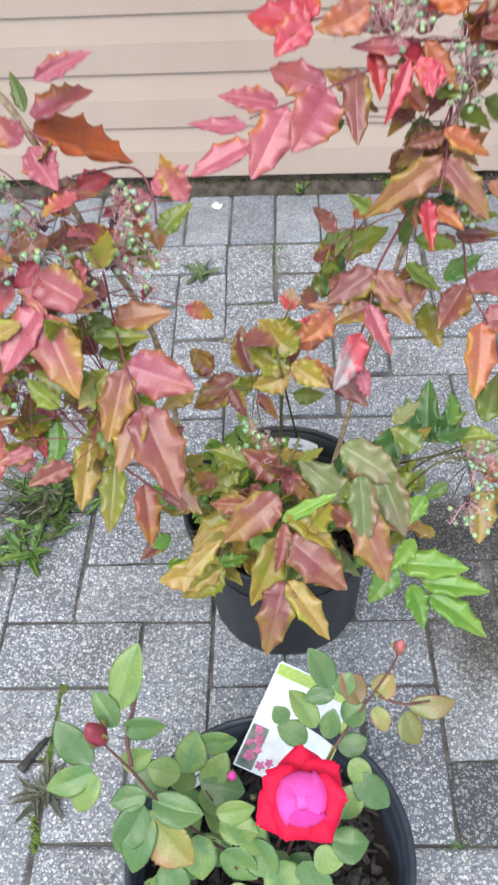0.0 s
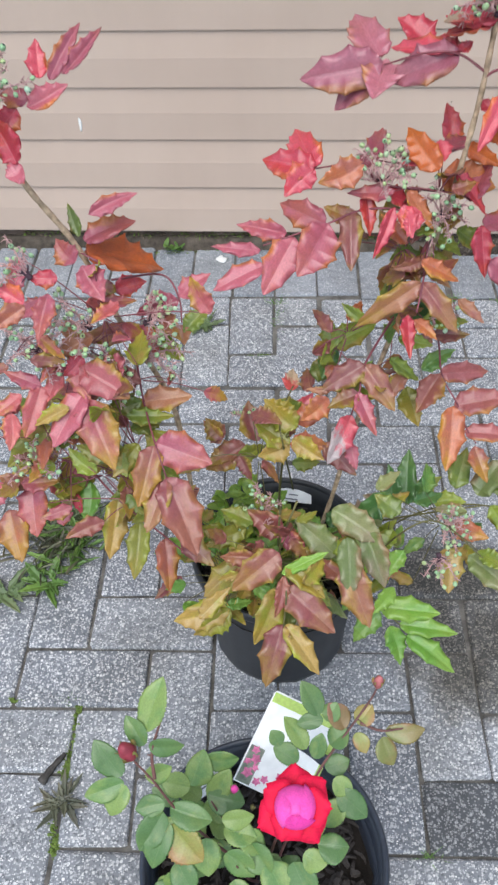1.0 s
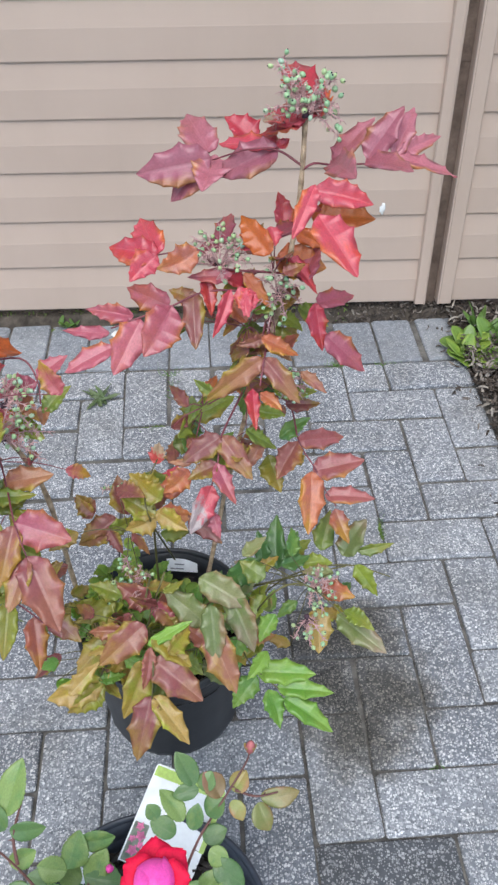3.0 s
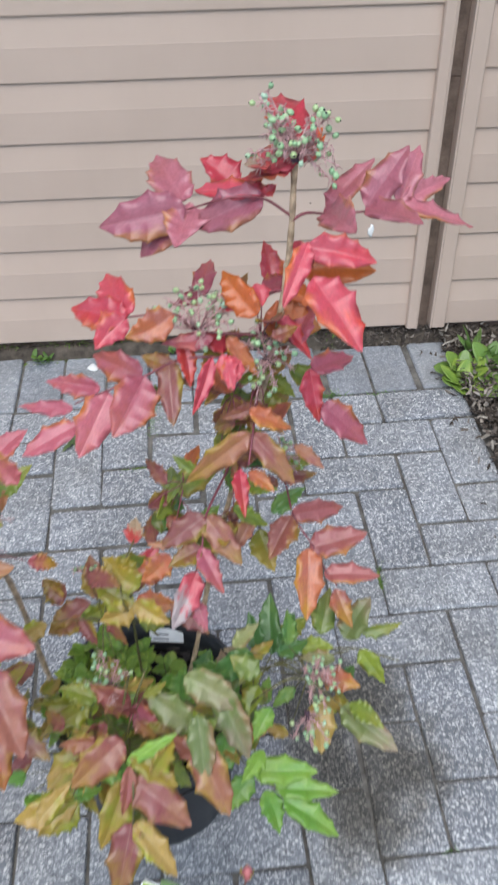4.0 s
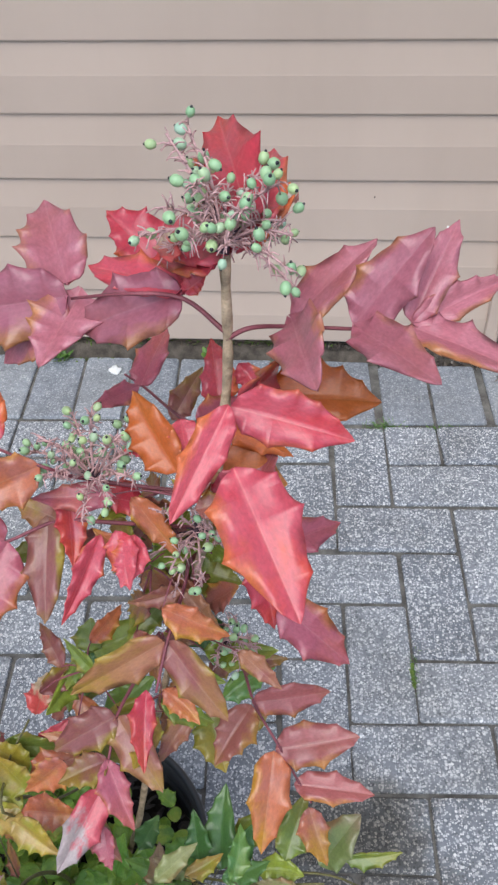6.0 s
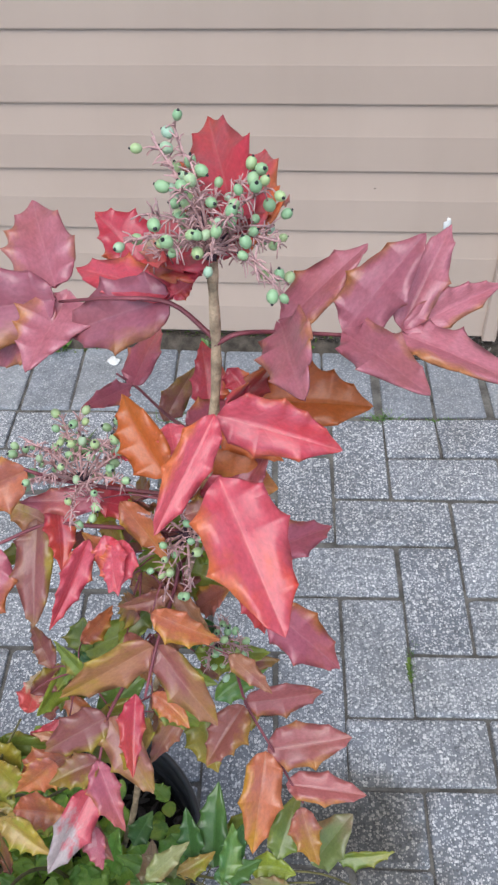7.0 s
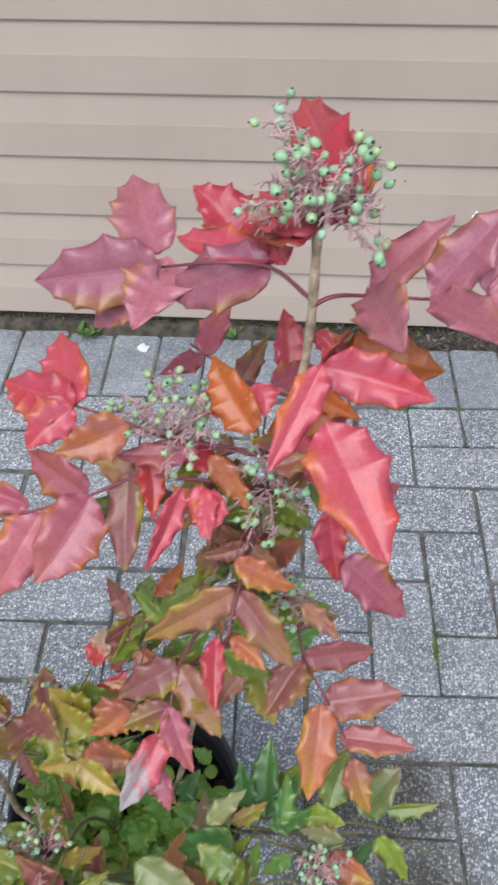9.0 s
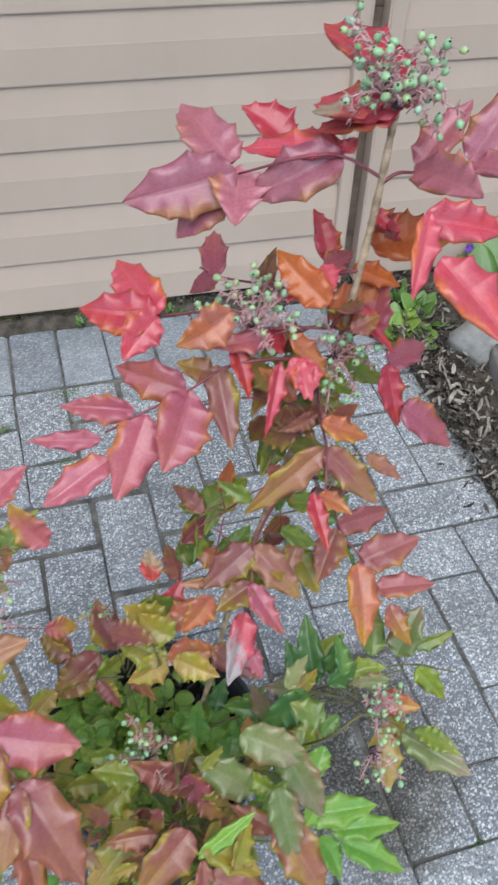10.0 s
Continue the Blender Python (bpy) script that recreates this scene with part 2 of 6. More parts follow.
LEAF = {
    "M": leaf_material("mauve_leaf", (0.45, 0.140, 0.185), (0.43, 0.140, 0.160), (0.56, 0.25, 0.28), edge=(0.47, 0.20, 0.06), other=(0.48, 0.175, 0.225)),
    "P": leaf_material("purple_red_leaf", (0.44, 0.105, 0.145), (0.48, 0.125, 0.10), (0.58, 0.25, 0.27), edge=(0.54, 0.19, 0.045), other=(0.46, 0.125, 0.17)),
    "Q": leaf_material("ochre_tipped_leaf", (0.47, 0.115, 0.125), (0.52, 0.29, 0.045), (0.56, 0.26, 0.22), edge=(0.48, 0.30, 0.04), other=(0.49, 0.115, 0.12)),
    "C": leaf_material("copper_leaf", (0.29, 0.082, 0.078), (0.36, 0.20, 0.045), (0.48, 0.27, 0.16), edge=(0.40, 0.31, 0.04), other=(0.31, 0.115, 0.075)),
    "K": leaf_material("maroon_leaf", (0.30, 0.085, 0.088), (0.34, 0.115, 0.07), (0.46, 0.22, 0.18), edge=(0.46, 0.21, 0.05), other=(0.38, 0.12, 0.125)),
    "A": leaf_material("amber_leaf", (0.64, 0.15, 0.03), (0.66, 0.18, 0.03), (0.60, 0.28, 0.10), other=(0.50, 0.12, 0.045)),
    "R": leaf_material("crimson_leaf", (0.56, 0.052, 0.080), (0.58, 0.070, 0.050), (0.66, 0.24, 0.24), edge=(0.60, 0.165, 0.045), other=(0.52, 0.085, 0.125)),
    "O": leaf_material("orange_leaf", (0.38, 0.125, 0.095), (0.46, 0.23, 0.03), (0.50, 0.27, 0.15), edge=(0.50, 0.27, 0.03), other=(0.47, 0.14, 0.06)),
    "B": leaf_material("bronze_leaf", (0.30, 0.095, 0.085), (0.34, 0.205, 0.035), (0.44, 0.25, 0.16), edge=(0.40, 0.30, 0.03), other=(0.37, 0.165, 0.085)),
    "Y": leaf_material("yellow_bronze_leaf", (0.29, 0.29, 0.035), (0.42, 0.30, 0.04), (0.46, 0.44, 0.16), edge=(0.33, 0.36, 0.03), other=(0.38, 0.24, 0.07)),
    "V": leaf_material("olive_leaf", (0.17, 0.23, 0.04), (0.29, 0.28, 0.04), (0.33, 0.36, 0.14), edge=(0.34, 0.25, 0.05), other=(0.25, 0.31, 0.035)),
    "G": leaf_material("dark_green_leaf", (0.085, 0.20, 0.05), (0.125, 0.25, 0.055), (0.22, 0.36, 0.14), other=(0.17, 0.27, 0.05)),
    "L": leaf_material("bright_green_leaf", (0.16, 0.34, 0.05), (0.24, 0.39, 0.06), (0.34, 0.50, 0.16), other=(0.24, 0.39, 0.06)),
    "S": leaf_material("pale_silvery_leaf", (0.20, 0.25, 0.075), (0.33, 0.24, 0.155), (0.40, 0.40, 0.22), edge=(0.33, 0.20, 0.09), other=(0.27, 0.28, 0.12)),
    "W": leaf_material("bleached_pink_leaf", (0.62, 0.10, 0.13), (0.60, 0.20, 0.30), (0.66, 0.36, 0.40), patch=(0.47, 0.38, 0.37)),
    "T": leaf_material("half_dried_leaf", (0.56, 0.09, 0.09), (0.52, 0.40, 0.27), (0.5, 0.35, 0.25), patch=(0.50, 0.39, 0.28)),
}
ROSE_LEAF = {
    "G": leaf_material("rose_leaf_green", (0.13, 0.25, 0.075), (0.17, 0.29, 0.085), (0.27, 0.38, 0.17), rough=0.5, other=(0.23, 0.32, 0.09)),
    "Y": leaf_material("young_rose_leaf", (0.27, 0.29, 0.08), (0.33, 0.26, 0.08), (0.40, 0.40, 0.18), edge=(0.36, 0.20, 0.09)),
    "B": leaf_material("bronze_rose_leaf", (0.27, 0.18, 0.07), (0.34, 0.15, 0.09), (0.38, 0.27, 0.15)),
}
WEED_LEAF = leaf_material("weed_leaf", (0.12, 0.23, 0.05), (0.16, 0.27, 0.055), (0.3, 0.45, 0.15), rough=0.5)
WEED_BRIGHT = leaf_material("bright_weed_leaf", (0.17, 0.30, 0.05), (0.22, 0.34, 0.055), (0.34, 0.48, 0.16), rough=0.5, other=(0.26, 0.36, 0.06))
WEED_DARK = leaf_material("dark_weed_leaf", (0.12, 0.18, 0.075), (0.17, 0.21, 0.10), (0.26, 0.31, 0.18), rough=0.6)
STRAW = leaf_material("greyish_straw", (0.17, 0.19, 0.12), (0.24, 0.22, 0.16), (0.30, 0.30, 0.22), rough=0.7)
CLOVER = leaf_material("seedling_leaf", (0.25, 0.42, 0.045), (0.36, 0.46, 0.055), (0.40, 0.48, 0.14), rough=0.5, other=(0.14, 0.27, 0.035))
MULCH = bark_chip_material()
VINYL = siding_material()


def berry_material():
    m, t, b = graph("green_berry", 0.4, 0.4)
    rnd = t.nodes.new("ShaderNodeObjectInfo").outputs["Random"]
    col = ramp(t, rnd, [(0.0, (0.24, 0.42, 0.20)), (0.5, (0.33, 0.50, 0.23)), (0.85, (0.43, 0.52, 0.20)), (1.0, (0.36, 0.52, 0.38))])
    bloom = noise_(t, 260, 3, where(t))
    t.links.new(mix(t, math_(t, "MULTIPLY", bloom, 0.35), col, (0.40, 0.52, 0.46)), b.inputs["Base Color"])
    return m


BERRY = berry_material()


# ---- building helpers ----
def mesh_of(name, bm, *materials, smooth=True):
    me = bpy.data.meshes.new(name)
    bm.normal_update()
    bm.to_mesh(me)
    bm.free()
    for m in materials:
        me.materials.append(m)
    if smooth:
        me.polygons.foreach_set("use_smooth", [True] * len(me.polygons))
    return me


def part(name, mesh, parent, matrix=None, label=""):
    """Links a mesh as one object under a thing or under a part, at a world pose."""
    ob = new(name, mesh)
    if parent is not None:
        ob.parent = parent
        ob.matrix_parent_inverse = PLACE[parent.name].inverted()
    ob.matrix_basis = matrix if matrix is not None else Matrix()
    PLACE[ob.name] = ob.matrix_basis.copy()
    if label:
        ob["label"] = label
    return ob


PLACE = {}


def thing(name, at, label, category, group="", kind=""):
    ob = new(name)
    ob.empty_display_size = 0.05
    ob.matrix_basis = Matrix.Translation(at)
    PLACE[ob.name] = ob.matrix_basis.copy()
    return tagged(ob, label, category, group, kind)


def box(bm, lo, hi):
    v = [bm.verts.new((x, y, z)) for x in (lo[0], hi[0]) for y in (lo[1], hi[1]) for z in (lo[2], hi[2])]
    for f in ((0, 1, 3, 2), (4, 6, 7, 5), (0, 4, 5, 1), (2, 3, 7, 6), (0, 2, 6, 4), (1, 5, 7, 3)):
        bm.faces.new([v[i] for i in f])
    return v


def prism(bm, outline, x0, x1):
    """A closed (y, z) outline carried along x, with ends at x0(z) and x1(z)."""
    a = [bm.verts.new((x0(z), y, z)) for y, z in outline]
    b = [bm.verts.new((x1(z), y, z)) for y, z in outline]
    n = len(outline)
    for i in range(n):
        bm.faces.new((a[i], b[i], b[(i + 1) % n], a[(i + 1) % n]))
    bm.faces.new(a)
    bm.faces.new(b[::-1])


def lathe(bm, profile, segs=48, wave=None, centre=(0, 0)):
    rings = []
    for r, z in profile:
        ring = []
        for i in range(segs):
            a = math.tau * i / segs
            q = r * (1 + (wave(a, z) if wave else 0))
            ring.append(bm.verts.new((centre[0] + q * math.cos(a), centre[1] + q * math.sin(a), z)))
        rings.append(ring)
    for p, q in zip(rings, rings[1:]):
        for i in range(segs):
            j = (i + 1) % segs
            bm.faces.new((p[i], p[j], q[j], q[i]))
    return rings


def smooth_path(points, steps=6):
    """Catmull-Rom through a few points."""
    pts = [Vector(p) for p in points]
    pts = [pts[0] * 2 - pts[1], *pts, pts[-1] * 2 - pts[-2]]
    out = []
    for a, b, c, d in zip(pts, pts[1:], pts[2:], pts[3:]):
        for i in range(steps):
            s = i / steps
            out.append(0.5 * ((2 * b) + (c - a) * s + (2 * a - 5 * b + 4 * c - d) * s * s + (3 * b - a - 3 * c + d) * s ** 3))
    return out + [pts[-2]]


def tube(bm, points, r0, r1, sides=7, steps=6, lumps=0.0):
    path = smooth_path(points, steps) if len(points) > 1 else points
    rings, n = [], len(path)
    for i, p in enumerate(path):
        d = (path[min(i + 1, n - 1)] - path[max(i - 1, 0)]).normalized()
        u = d.orthogonal().normalized() if i == 0 else (u - d * u.dot(d)).normalized()
        w = d.cross(u)
        r = (r0 + (r1 - r0) * i / (n - 1)) * (1 + lumps * math.sin(i * 2.3))
        rings.append([bm.verts.new(p + r * (u * math.cos(math.tau * k / sides) + w * math.sin(math.tau * k / sides))) for k in range(sides)])
    for a, b in zip(rings, rings[1:]):
        for k in range(sides):
            bm.faces.new((a[k], a[(k + 1) % sides], b[(k + 1) % sides], b[k]))
    bm.faces.new(rings[0][::-1])
    bm.faces.new(rings[-1])


def blade(outline, teeth, spine, fold, sag, wave, seed, thick=0.012, stations=26, roll=0.0, quilt=0.0):
    """A leaf of unit length along y with its stalk end at the origin: spiny margins, two halves that rise from the midrib and roll over, and real thickness."""
    rng = random.Random(seed)
    ph, twist, bow = rng.uniform(0, 6.28), rng.uniform(-0.35, 0.35), rng.uniform(-0.10, 0.10)
    # uneven teeth: each margin has its own points, with hollow bays between them
    points = {}
    for hand in (-1, 1):
        at, row = rng.uniform(0.10, 0.22), [0.0]
        while teeth and at < 0.93:
            row.append(at)
            at += rng.uniform(0.7, 1.35) / teeth
        points[hand] = row + [1.0]
    bulge = {-1: rng.uniform(0.85, 1.1), 1: rng.uniform(0.85, 1.1)}
    lift = {-1: rng.uniform(0.75, 1.25), 1: rng.uniform(0.75, 1.25)}
    steps = sorted({i / stations for i in range(stations + 1)} | {q for row in points.values() for q in row})

    def bay(hand, s):
        row = points[hand]
        for p, q in zip(row, row[1:]):
            if p <= s <= q:
                return max(0.0, math.sin(math.pi * (s - p) / (q - p))) ** 0.8, min(1.0, (q - p) * max(teeth, 1))
        return 0.0, 1.0

    bm = bmesh.new()
    columns = (-1.0, -0.8, -0.45, -0.12, 0.0, 0.12, 0.45, 0.8, 1.0) if roll else (-1.0, -0.55, 0.0, 0.55, 1.0)
    last = len(columns) - 1
    layers = []
    for low in (0, 1):
        rows = []
        for s in steps:
            row = []
            for k in columns:
                hand = -1 if k < 0 else 1
                w = 0.5 * outline(s) * bulge[hand]
                deep, span = bay(hand, s) if teeth else (0.0, 1.0)
                if abs(k) == 1.0:
                    w *= 1 - spine * deep * span
                x = k * w
                ripple = wave * k * k * ((1 - 2 * deep) if teeth and teeth < 8 else math.sin(s * 9 + ph))
                z = (abs(x) - 0.2 * outline(s)) * fold * lift[hand] + sag * 1.6 * (s - s * s) + ripple * (1 - s * 0.5) + 0.016 * math.sin(6 * s + ph) * (1 - s) + twist * x * s
                z -= roll * abs(k) ** 2.6 * outline(s) * lift[-hand]
                z += quilt * math.sin(26 * (s - 0.3 * abs(k)) + ph) * min(1.0, 3 * abs(k)) * (1 - abs(k)) * outline(s)
                y = s + 0.02 * abs(k) * math.sin(s * 3.1) * (1 if teeth else 0)
                row.append(bm.verts.new((x + bow * math.sin(math.pi * s), y, z - low * thick)))
            rows.append(row)
        layers.append(rows)
    top, bot = layers
    for i in range(len(steps) - 1):
        for k in range(last):
            bm.faces.new((top[i][k], top[i][k + 1], top[i + 1][k + 1], top[i + 1][k]))
            bm.faces.new((bot[i][k], bot[i + 1][k], bot[i + 1][k + 1], bot[i][k + 1]))
        bm.faces.new((top[i][0], top[i + 1][0], bot[i + 1][0], bot[i][0]))
        bm.faces.new((top[i][last], bot[i][last], bot[i + 1][last], top[i + 1][last]))
    return bm


def holly_outline(s):
    rise = math.sin(math.pi / 2 * min(1.0, s / 0.34)) ** 0.75
    fall = 1.0 if s < 0.34 else max(0.0, 1 - ((s - 0.34) / 0.66) ** 1.38)
    return 0.02 + 1.02 * rise * fall if s < 1 else 0.0


def broad_outline(s):
    rise = math.sin(math.pi / 2 * min(1.0, s / 0.30)) ** 0.6
    fall = 1.0 if s < 0.42 else max(0.0, 1 - ((s - 0.42) / 0.58) ** 1.65)
    return 0.02 + 1.0 * rise * fall if s < 1 else 0.0


def oval_outline(s):
    return 0.04 + 0.96 * max(0.0, math.sin(math.pi * s ** 0.92)) ** 0.62 if s < 1 else 0.0


def rose_outline(s):
    return 0.05 + 0.95 * max(0.0, math.sin(math.pi * s ** 0.84)) ** (0.62 if s < 0.45 else 0.62 + 0.5 * (s - 0.45)) if s < 1 else 0.0


def strap_outline(s):
    return 0.25 + 0.75 * max(0.0, math.sin(math.pi * s ** 1.3)) ** 0.7 if s < 1 else 0.0


LEAF_SHAPES = {}


def leaf_mesh(kind, n, material):
    key = (kind, n, material.name)
    if key not in LEAF_SHAPES:
        if kind == "holly":
            teeth, spine, fold, sag, ripple, roll = (
                (3, 0.24, 0.28, 0.20, 0.040, 0.05), (4, 0.26, 0.42, 0.26, 0.05, 0.06), (5, 0.23, 0.30, -0.06, 0.04, 0.04),
                (4, 0.18, 0.36, 0.26, 0.045, 0.07), (3, 0.30, 0.28, 0.10, 0.055, 0.04), (5, 0.23, 0.36, 0.2, 0.04, 0.06),
                (3, 0.26, 0.24, 0.14, 0.050, 0.05), (4, 0.25, 0.44, 0.14, 0.05, 0.06), (6, 0.19, 0.36, 0.28, 0.04, 0.06))[n % 9]
            bm = blade(broad_outline if n % 3 == 0 else holly_outline, teeth, spine, fold, sag, ripple, n, 0.010, 26, roll, 0.020)
        elif kind == "rose":
            bm = blade(rose_outline, 13, 0.08, (0.18, 0.28, 0.14)[n % 3], (0.10, 0.18, 0.24)[n % 3], 0.03, n + 9, 0.010, 26, 0.05, 0.014)
        elif kind == "strap":
            bm = blade(strap_outline, 0, 0, 0.25, 0.25, 0.02, n + 20, 0.006, 10)
        else:
            bm = blade(oval_outline, 0, 0, 0.12, 0.12, 0.03, n + 30, 0.008, 12)
        LEAF_SHAPES[key] = mesh_of(kind + "_leaf", bm, material)
    return LEAF_SHAPES[key]


leaf_count = [0]


def set_leaf(name, kind, parent, base, tip, width, material, facing=(0.0, -0.66, 0.75), loose=0.24, label=""):
    """A leaf from base to tip, of the given width, its upper face turned roughly the given way."""
    leaf_count[0] += 1
    rng = random.Random(leaf_count[0] * 7 + 1)
    b, e = Vector(base), Vector(tip)
    y = e - b
    size = y.length
    y.normalize()
    up = Vector(facing) + Vector((rng.uniform(-loose, loose), rng.uniform(-loose, loose), rng.uniform(-loose, loose)))
    x = y.cross(up).normalized()
    z = x.cross(y)
    m = Matrix((x * width, y * size, z * (width + size) / 2)).transposed().to_4x4()
    m.translation = b
    pick = rng.randrange(9)
    if kind == "holly" and size > 0.052:
        pick = (0, 3, 6)[pick % 3]
    elif kind == "holly":
        pick = (1, 2, 4, 5, 7, 8)[pick % 6]
    return part(name, leaf_mesh(kind, pick, material), parent, m, label)


def leaf(branch, base, tip, width, tone):
    set_leaf("leaflet", "holly", branch, base, tip, width * 1.20, LEAF[tone], (0.0, -0.66, 0.75), 0.34)


def stalk(branch, *points, r=0.0013):
    bm = bmesh.new()
    tube(bm, points, r, r * 0.6, 6, 5)
    part("leaf_stalk", mesh_of("leaf_stalk", bm, STALK if branch in (right, left) else STALK_GREEN), branch)


# ---- the ground ----
bm = bmesh.new()
for a, b, c, d in ((-300, -300, 300, 300),):
    bm.faces.new([bm.verts.new(p) for p in ((a, b, -0.075), (c, b, -0.075), (c, d, -0.075), (a, d, -0.075))])
tagged(new("ground", mesh_of("ground", bm, GROUND)), "bare soil and thin grass around the paving", "ground", kind="structure")

bm = bmesh.new()
box(bm, (-3.2, -4.2, -0.074), (0.53, 0.212, -0.0062))
pavement = part("pavement", mesh_of("pavement", bm, JOINT, smooth=False), None)
tagged(pavement, "grey concrete pavers laid in herringbone with sandy joints", "pavement", kind="structure")

TURN = 0.03


def soil_z(y):
    return -0.018 + min(0.044, 0.09 * max(0.0, (y - 0.198) / 0.05))


def strip(r, x0, x1):
    x = r.uniform(x0, x1)
    y = r.uniform(0.222 if x < 0.2 else 0.190, 0.250)
    return (x, y - TURN * x, soil_z(y) + r.uniform(-0.003, 0.008)), 0.4


# soil along the wall and the mulched bed beside the paving
bm = bmesh.new()
n = 60
rows = []
for i in range(n + 1):
    row = []
    for j in range(13):
        x = -3.2 + 5.2 * i / n
        y = 0.172 + 0.095 * j / 12
        row.append(bm.verts.new((x, y - TURN * x, soil_z(y) + 0.008 * noise.noise((x * 9, y * 30, 0)) + 0.008 * noise.noise((x * 40, y * 40, 3)))))
    rows.append(row)
for a, b in zip(rows, rows[1:]):
    for j in range(12):
        bm.faces.new((a[j], b[j], b[j + 1], a[j + 1]))
tagged(new("soil_strip", mesh_of("soil_strip", bm, SOIL)), "narrow strip of dark soil along the wall", "soil", kind="structure")

bm = bmesh.new()
rows = []
for i in range(41):
    row = []
    for j in range(61):
        x, y = 0.485 + 1.7 * (i / 40) ** 1.6, -2.6 + 2.83 * j / 60
        h = -0.03 + 0.05 * min(1, (x - 0.485) / 0.14) + 0.018 * noise.noise((x * 7, y * 7, 1)) + 0.008 * noise.noise((x * 31, y * 31, 2))
        row.append(bm.verts.new((x + (0.02 * noise.noise((0, y * 9, 5)) if i == 0 else 0), y, h)))
    rows.append(row)
for a, b in zip(rows, rows[1:]):
    for j in range(60):
        bm.faces.new((a[j], b[j], b[j + 1], a[j + 1]))
tagged(new("planting_bed", mesh_of("planting_bed", bm, SOIL)), "dark soil bed edging the paving", "soil", kind="structure")


def chips(name, label, count, spot, size, seed, parent=None, material=MULCH):
    """Loose bark flakes scattered where spot(rng) says: one mesh of many small bent pieces."""
    rng = random.Random(seed)
    bm = bmesh.new()
    for _ in range(count):
        p, r = spot(rng)
        L, W, H = (size * rng.uniform(0.5, 1.3), size * rng.uniform(0.2, 0.45), size * rng.uniform(0.05, 0.14))
        m = Matrix.Translation(p) @ Euler((rng.gauss(0, r), rng.gauss(0, r), rng.uniform(0, 6.28))).to_matrix().to_4x4()
        bend = rng.uniform(-0.25, 0.25) * L
        ring = []
        for s, w in ((-1, 0.55), (-0.2, 1.0), (0.45, 0.9), (1, 0.4)):
            for k, h in ((-1, 0), (0.1, 1), (1, 0)):
                ring.append(bm.verts.new(m @ Vector((s * L / 2, k * w * W / 2 * rng.uniform(0.75, 1.2), h * H + bend * (1 - s * s)))))
        for a in range(3):
            for k in range(3):
                i, j = a * 3 + k, a * 3 + (k + 1) % 3
                bm.faces.new((ring[i], ring[j], ring[j + 3], ring[i + 3]))
        bm.faces.new(ring[:3][::-1])
        bm.faces.new(ring[9:])
    me = mesh_of(name, bm, material, smooth=False)
    ob = part(name, me, parent)
    return tagged(ob, label, "mulch" if parent is None else "", kind="stuff")


chips("bark_mulch", "dark bark chips and litter scattered along the wall", 900,
      lambda r: strip(r, 0.06, 0.5), 0.018, 3)
chips("bark_mulch", "coarse bark mulch and dead leaves over the bed", 4200,
      lambda r: ((0.495 + abs(r.gauss(0, 0.12)), r.uniform(-0.7, 0.22), r.uniform(0.0, 0.035)), 0.5), 0.016, 4)
chips("bark_mulch", "bark chips strewn over the paving edge", 80,
      lambda r: ((0.50 + r.gauss(0, 0.035), r.uniform(-0.6, 0.2), r.uniform(0.002, 0.008)), 0.25), 0.016, 8)
chips("leaf_litter", "brown crumbs of litter under the wall", 420,
      lambda r: strip(r, -0.85, 0.3), 0.012, 9, None, DRY_SOIL)
chips("leaf_litter", "pale dry leaf litter among the mulch", 260,
      lambda r: ((0.49 + abs(r.gauss(0, 0.1)), r.uniform(-0.6, 0.22), r.uniform(0.012, 0.045)), 0.6), 0.022, 5, None, DRY)
chips("leaf_litter", "crumbs of moss and litter under the wall", 500,
      lambda r: strip(r, -0.85, 0.25), 0.010, 6, None, MOSS)


# ---- the wall of lapped vinyl siding ----
PITCH, SILL, FACE = 0.1186, 0.0465, 0.221


def skew(bm):
    """The wall is not quite square to the paving: it comes nearer towards +x."""
    for v in bm.verts:
        v.co.y -= TURN * v.co.x
    return bm


def lean(x):
    """The channel beside the siding stands a little out of plumb."""
    return lambda z: x - 0.007 * z


wall = thing("wall_north", (0, 0.23, 0), "house wall clad in beige lapped vinyl siding", "wall", kind="structure")
bm = bmesh.new()
box(bm, (-4.0, 0.236, 0.02), (4.0, 0.42, 2.75))
part("wall_core", mesh_of("wall_core", skew(bm), WOOD_DARK, smooth=False), wall)
bm = bmesh.new()
box(bm, (-4.0, 0.256, -0.075), (4.0, 0.40, 0.022))
part("foundation", mesh_of("foundation", skew(bm), CONCRETE, smooth=False), wall)


DEPTH = 0.0050


def course(z):
    """One board: a flat lower face with a small rolled lip, and a hollow curve above it that runs back under the next board."""
    h = PITCH
    front, flat = FACE - 0.0062, 0.56 * h
    face = [(front + 0.0034, z - 0.0004), (front + 0.0018, z + 0.0002), (front + 0.0006, z + 0.0014), (front, z + 0.0034), (front, z + flat - 0.002), (front + 0.0004, z + flat)]
    for k in range(1, 10):
        s = k / 9
        face.append((front + 0.0004 + DEPTH * (1 - (1 - s) ** 1.25), z + flat + (h * 1.02 - flat) * s))
    back = [(front + DEPTH + 0.004, z + h * 1.02), (front + DEPTH + 0.004, z + 0.012), (front + 0.004, z + 0.004)]
    return face + back


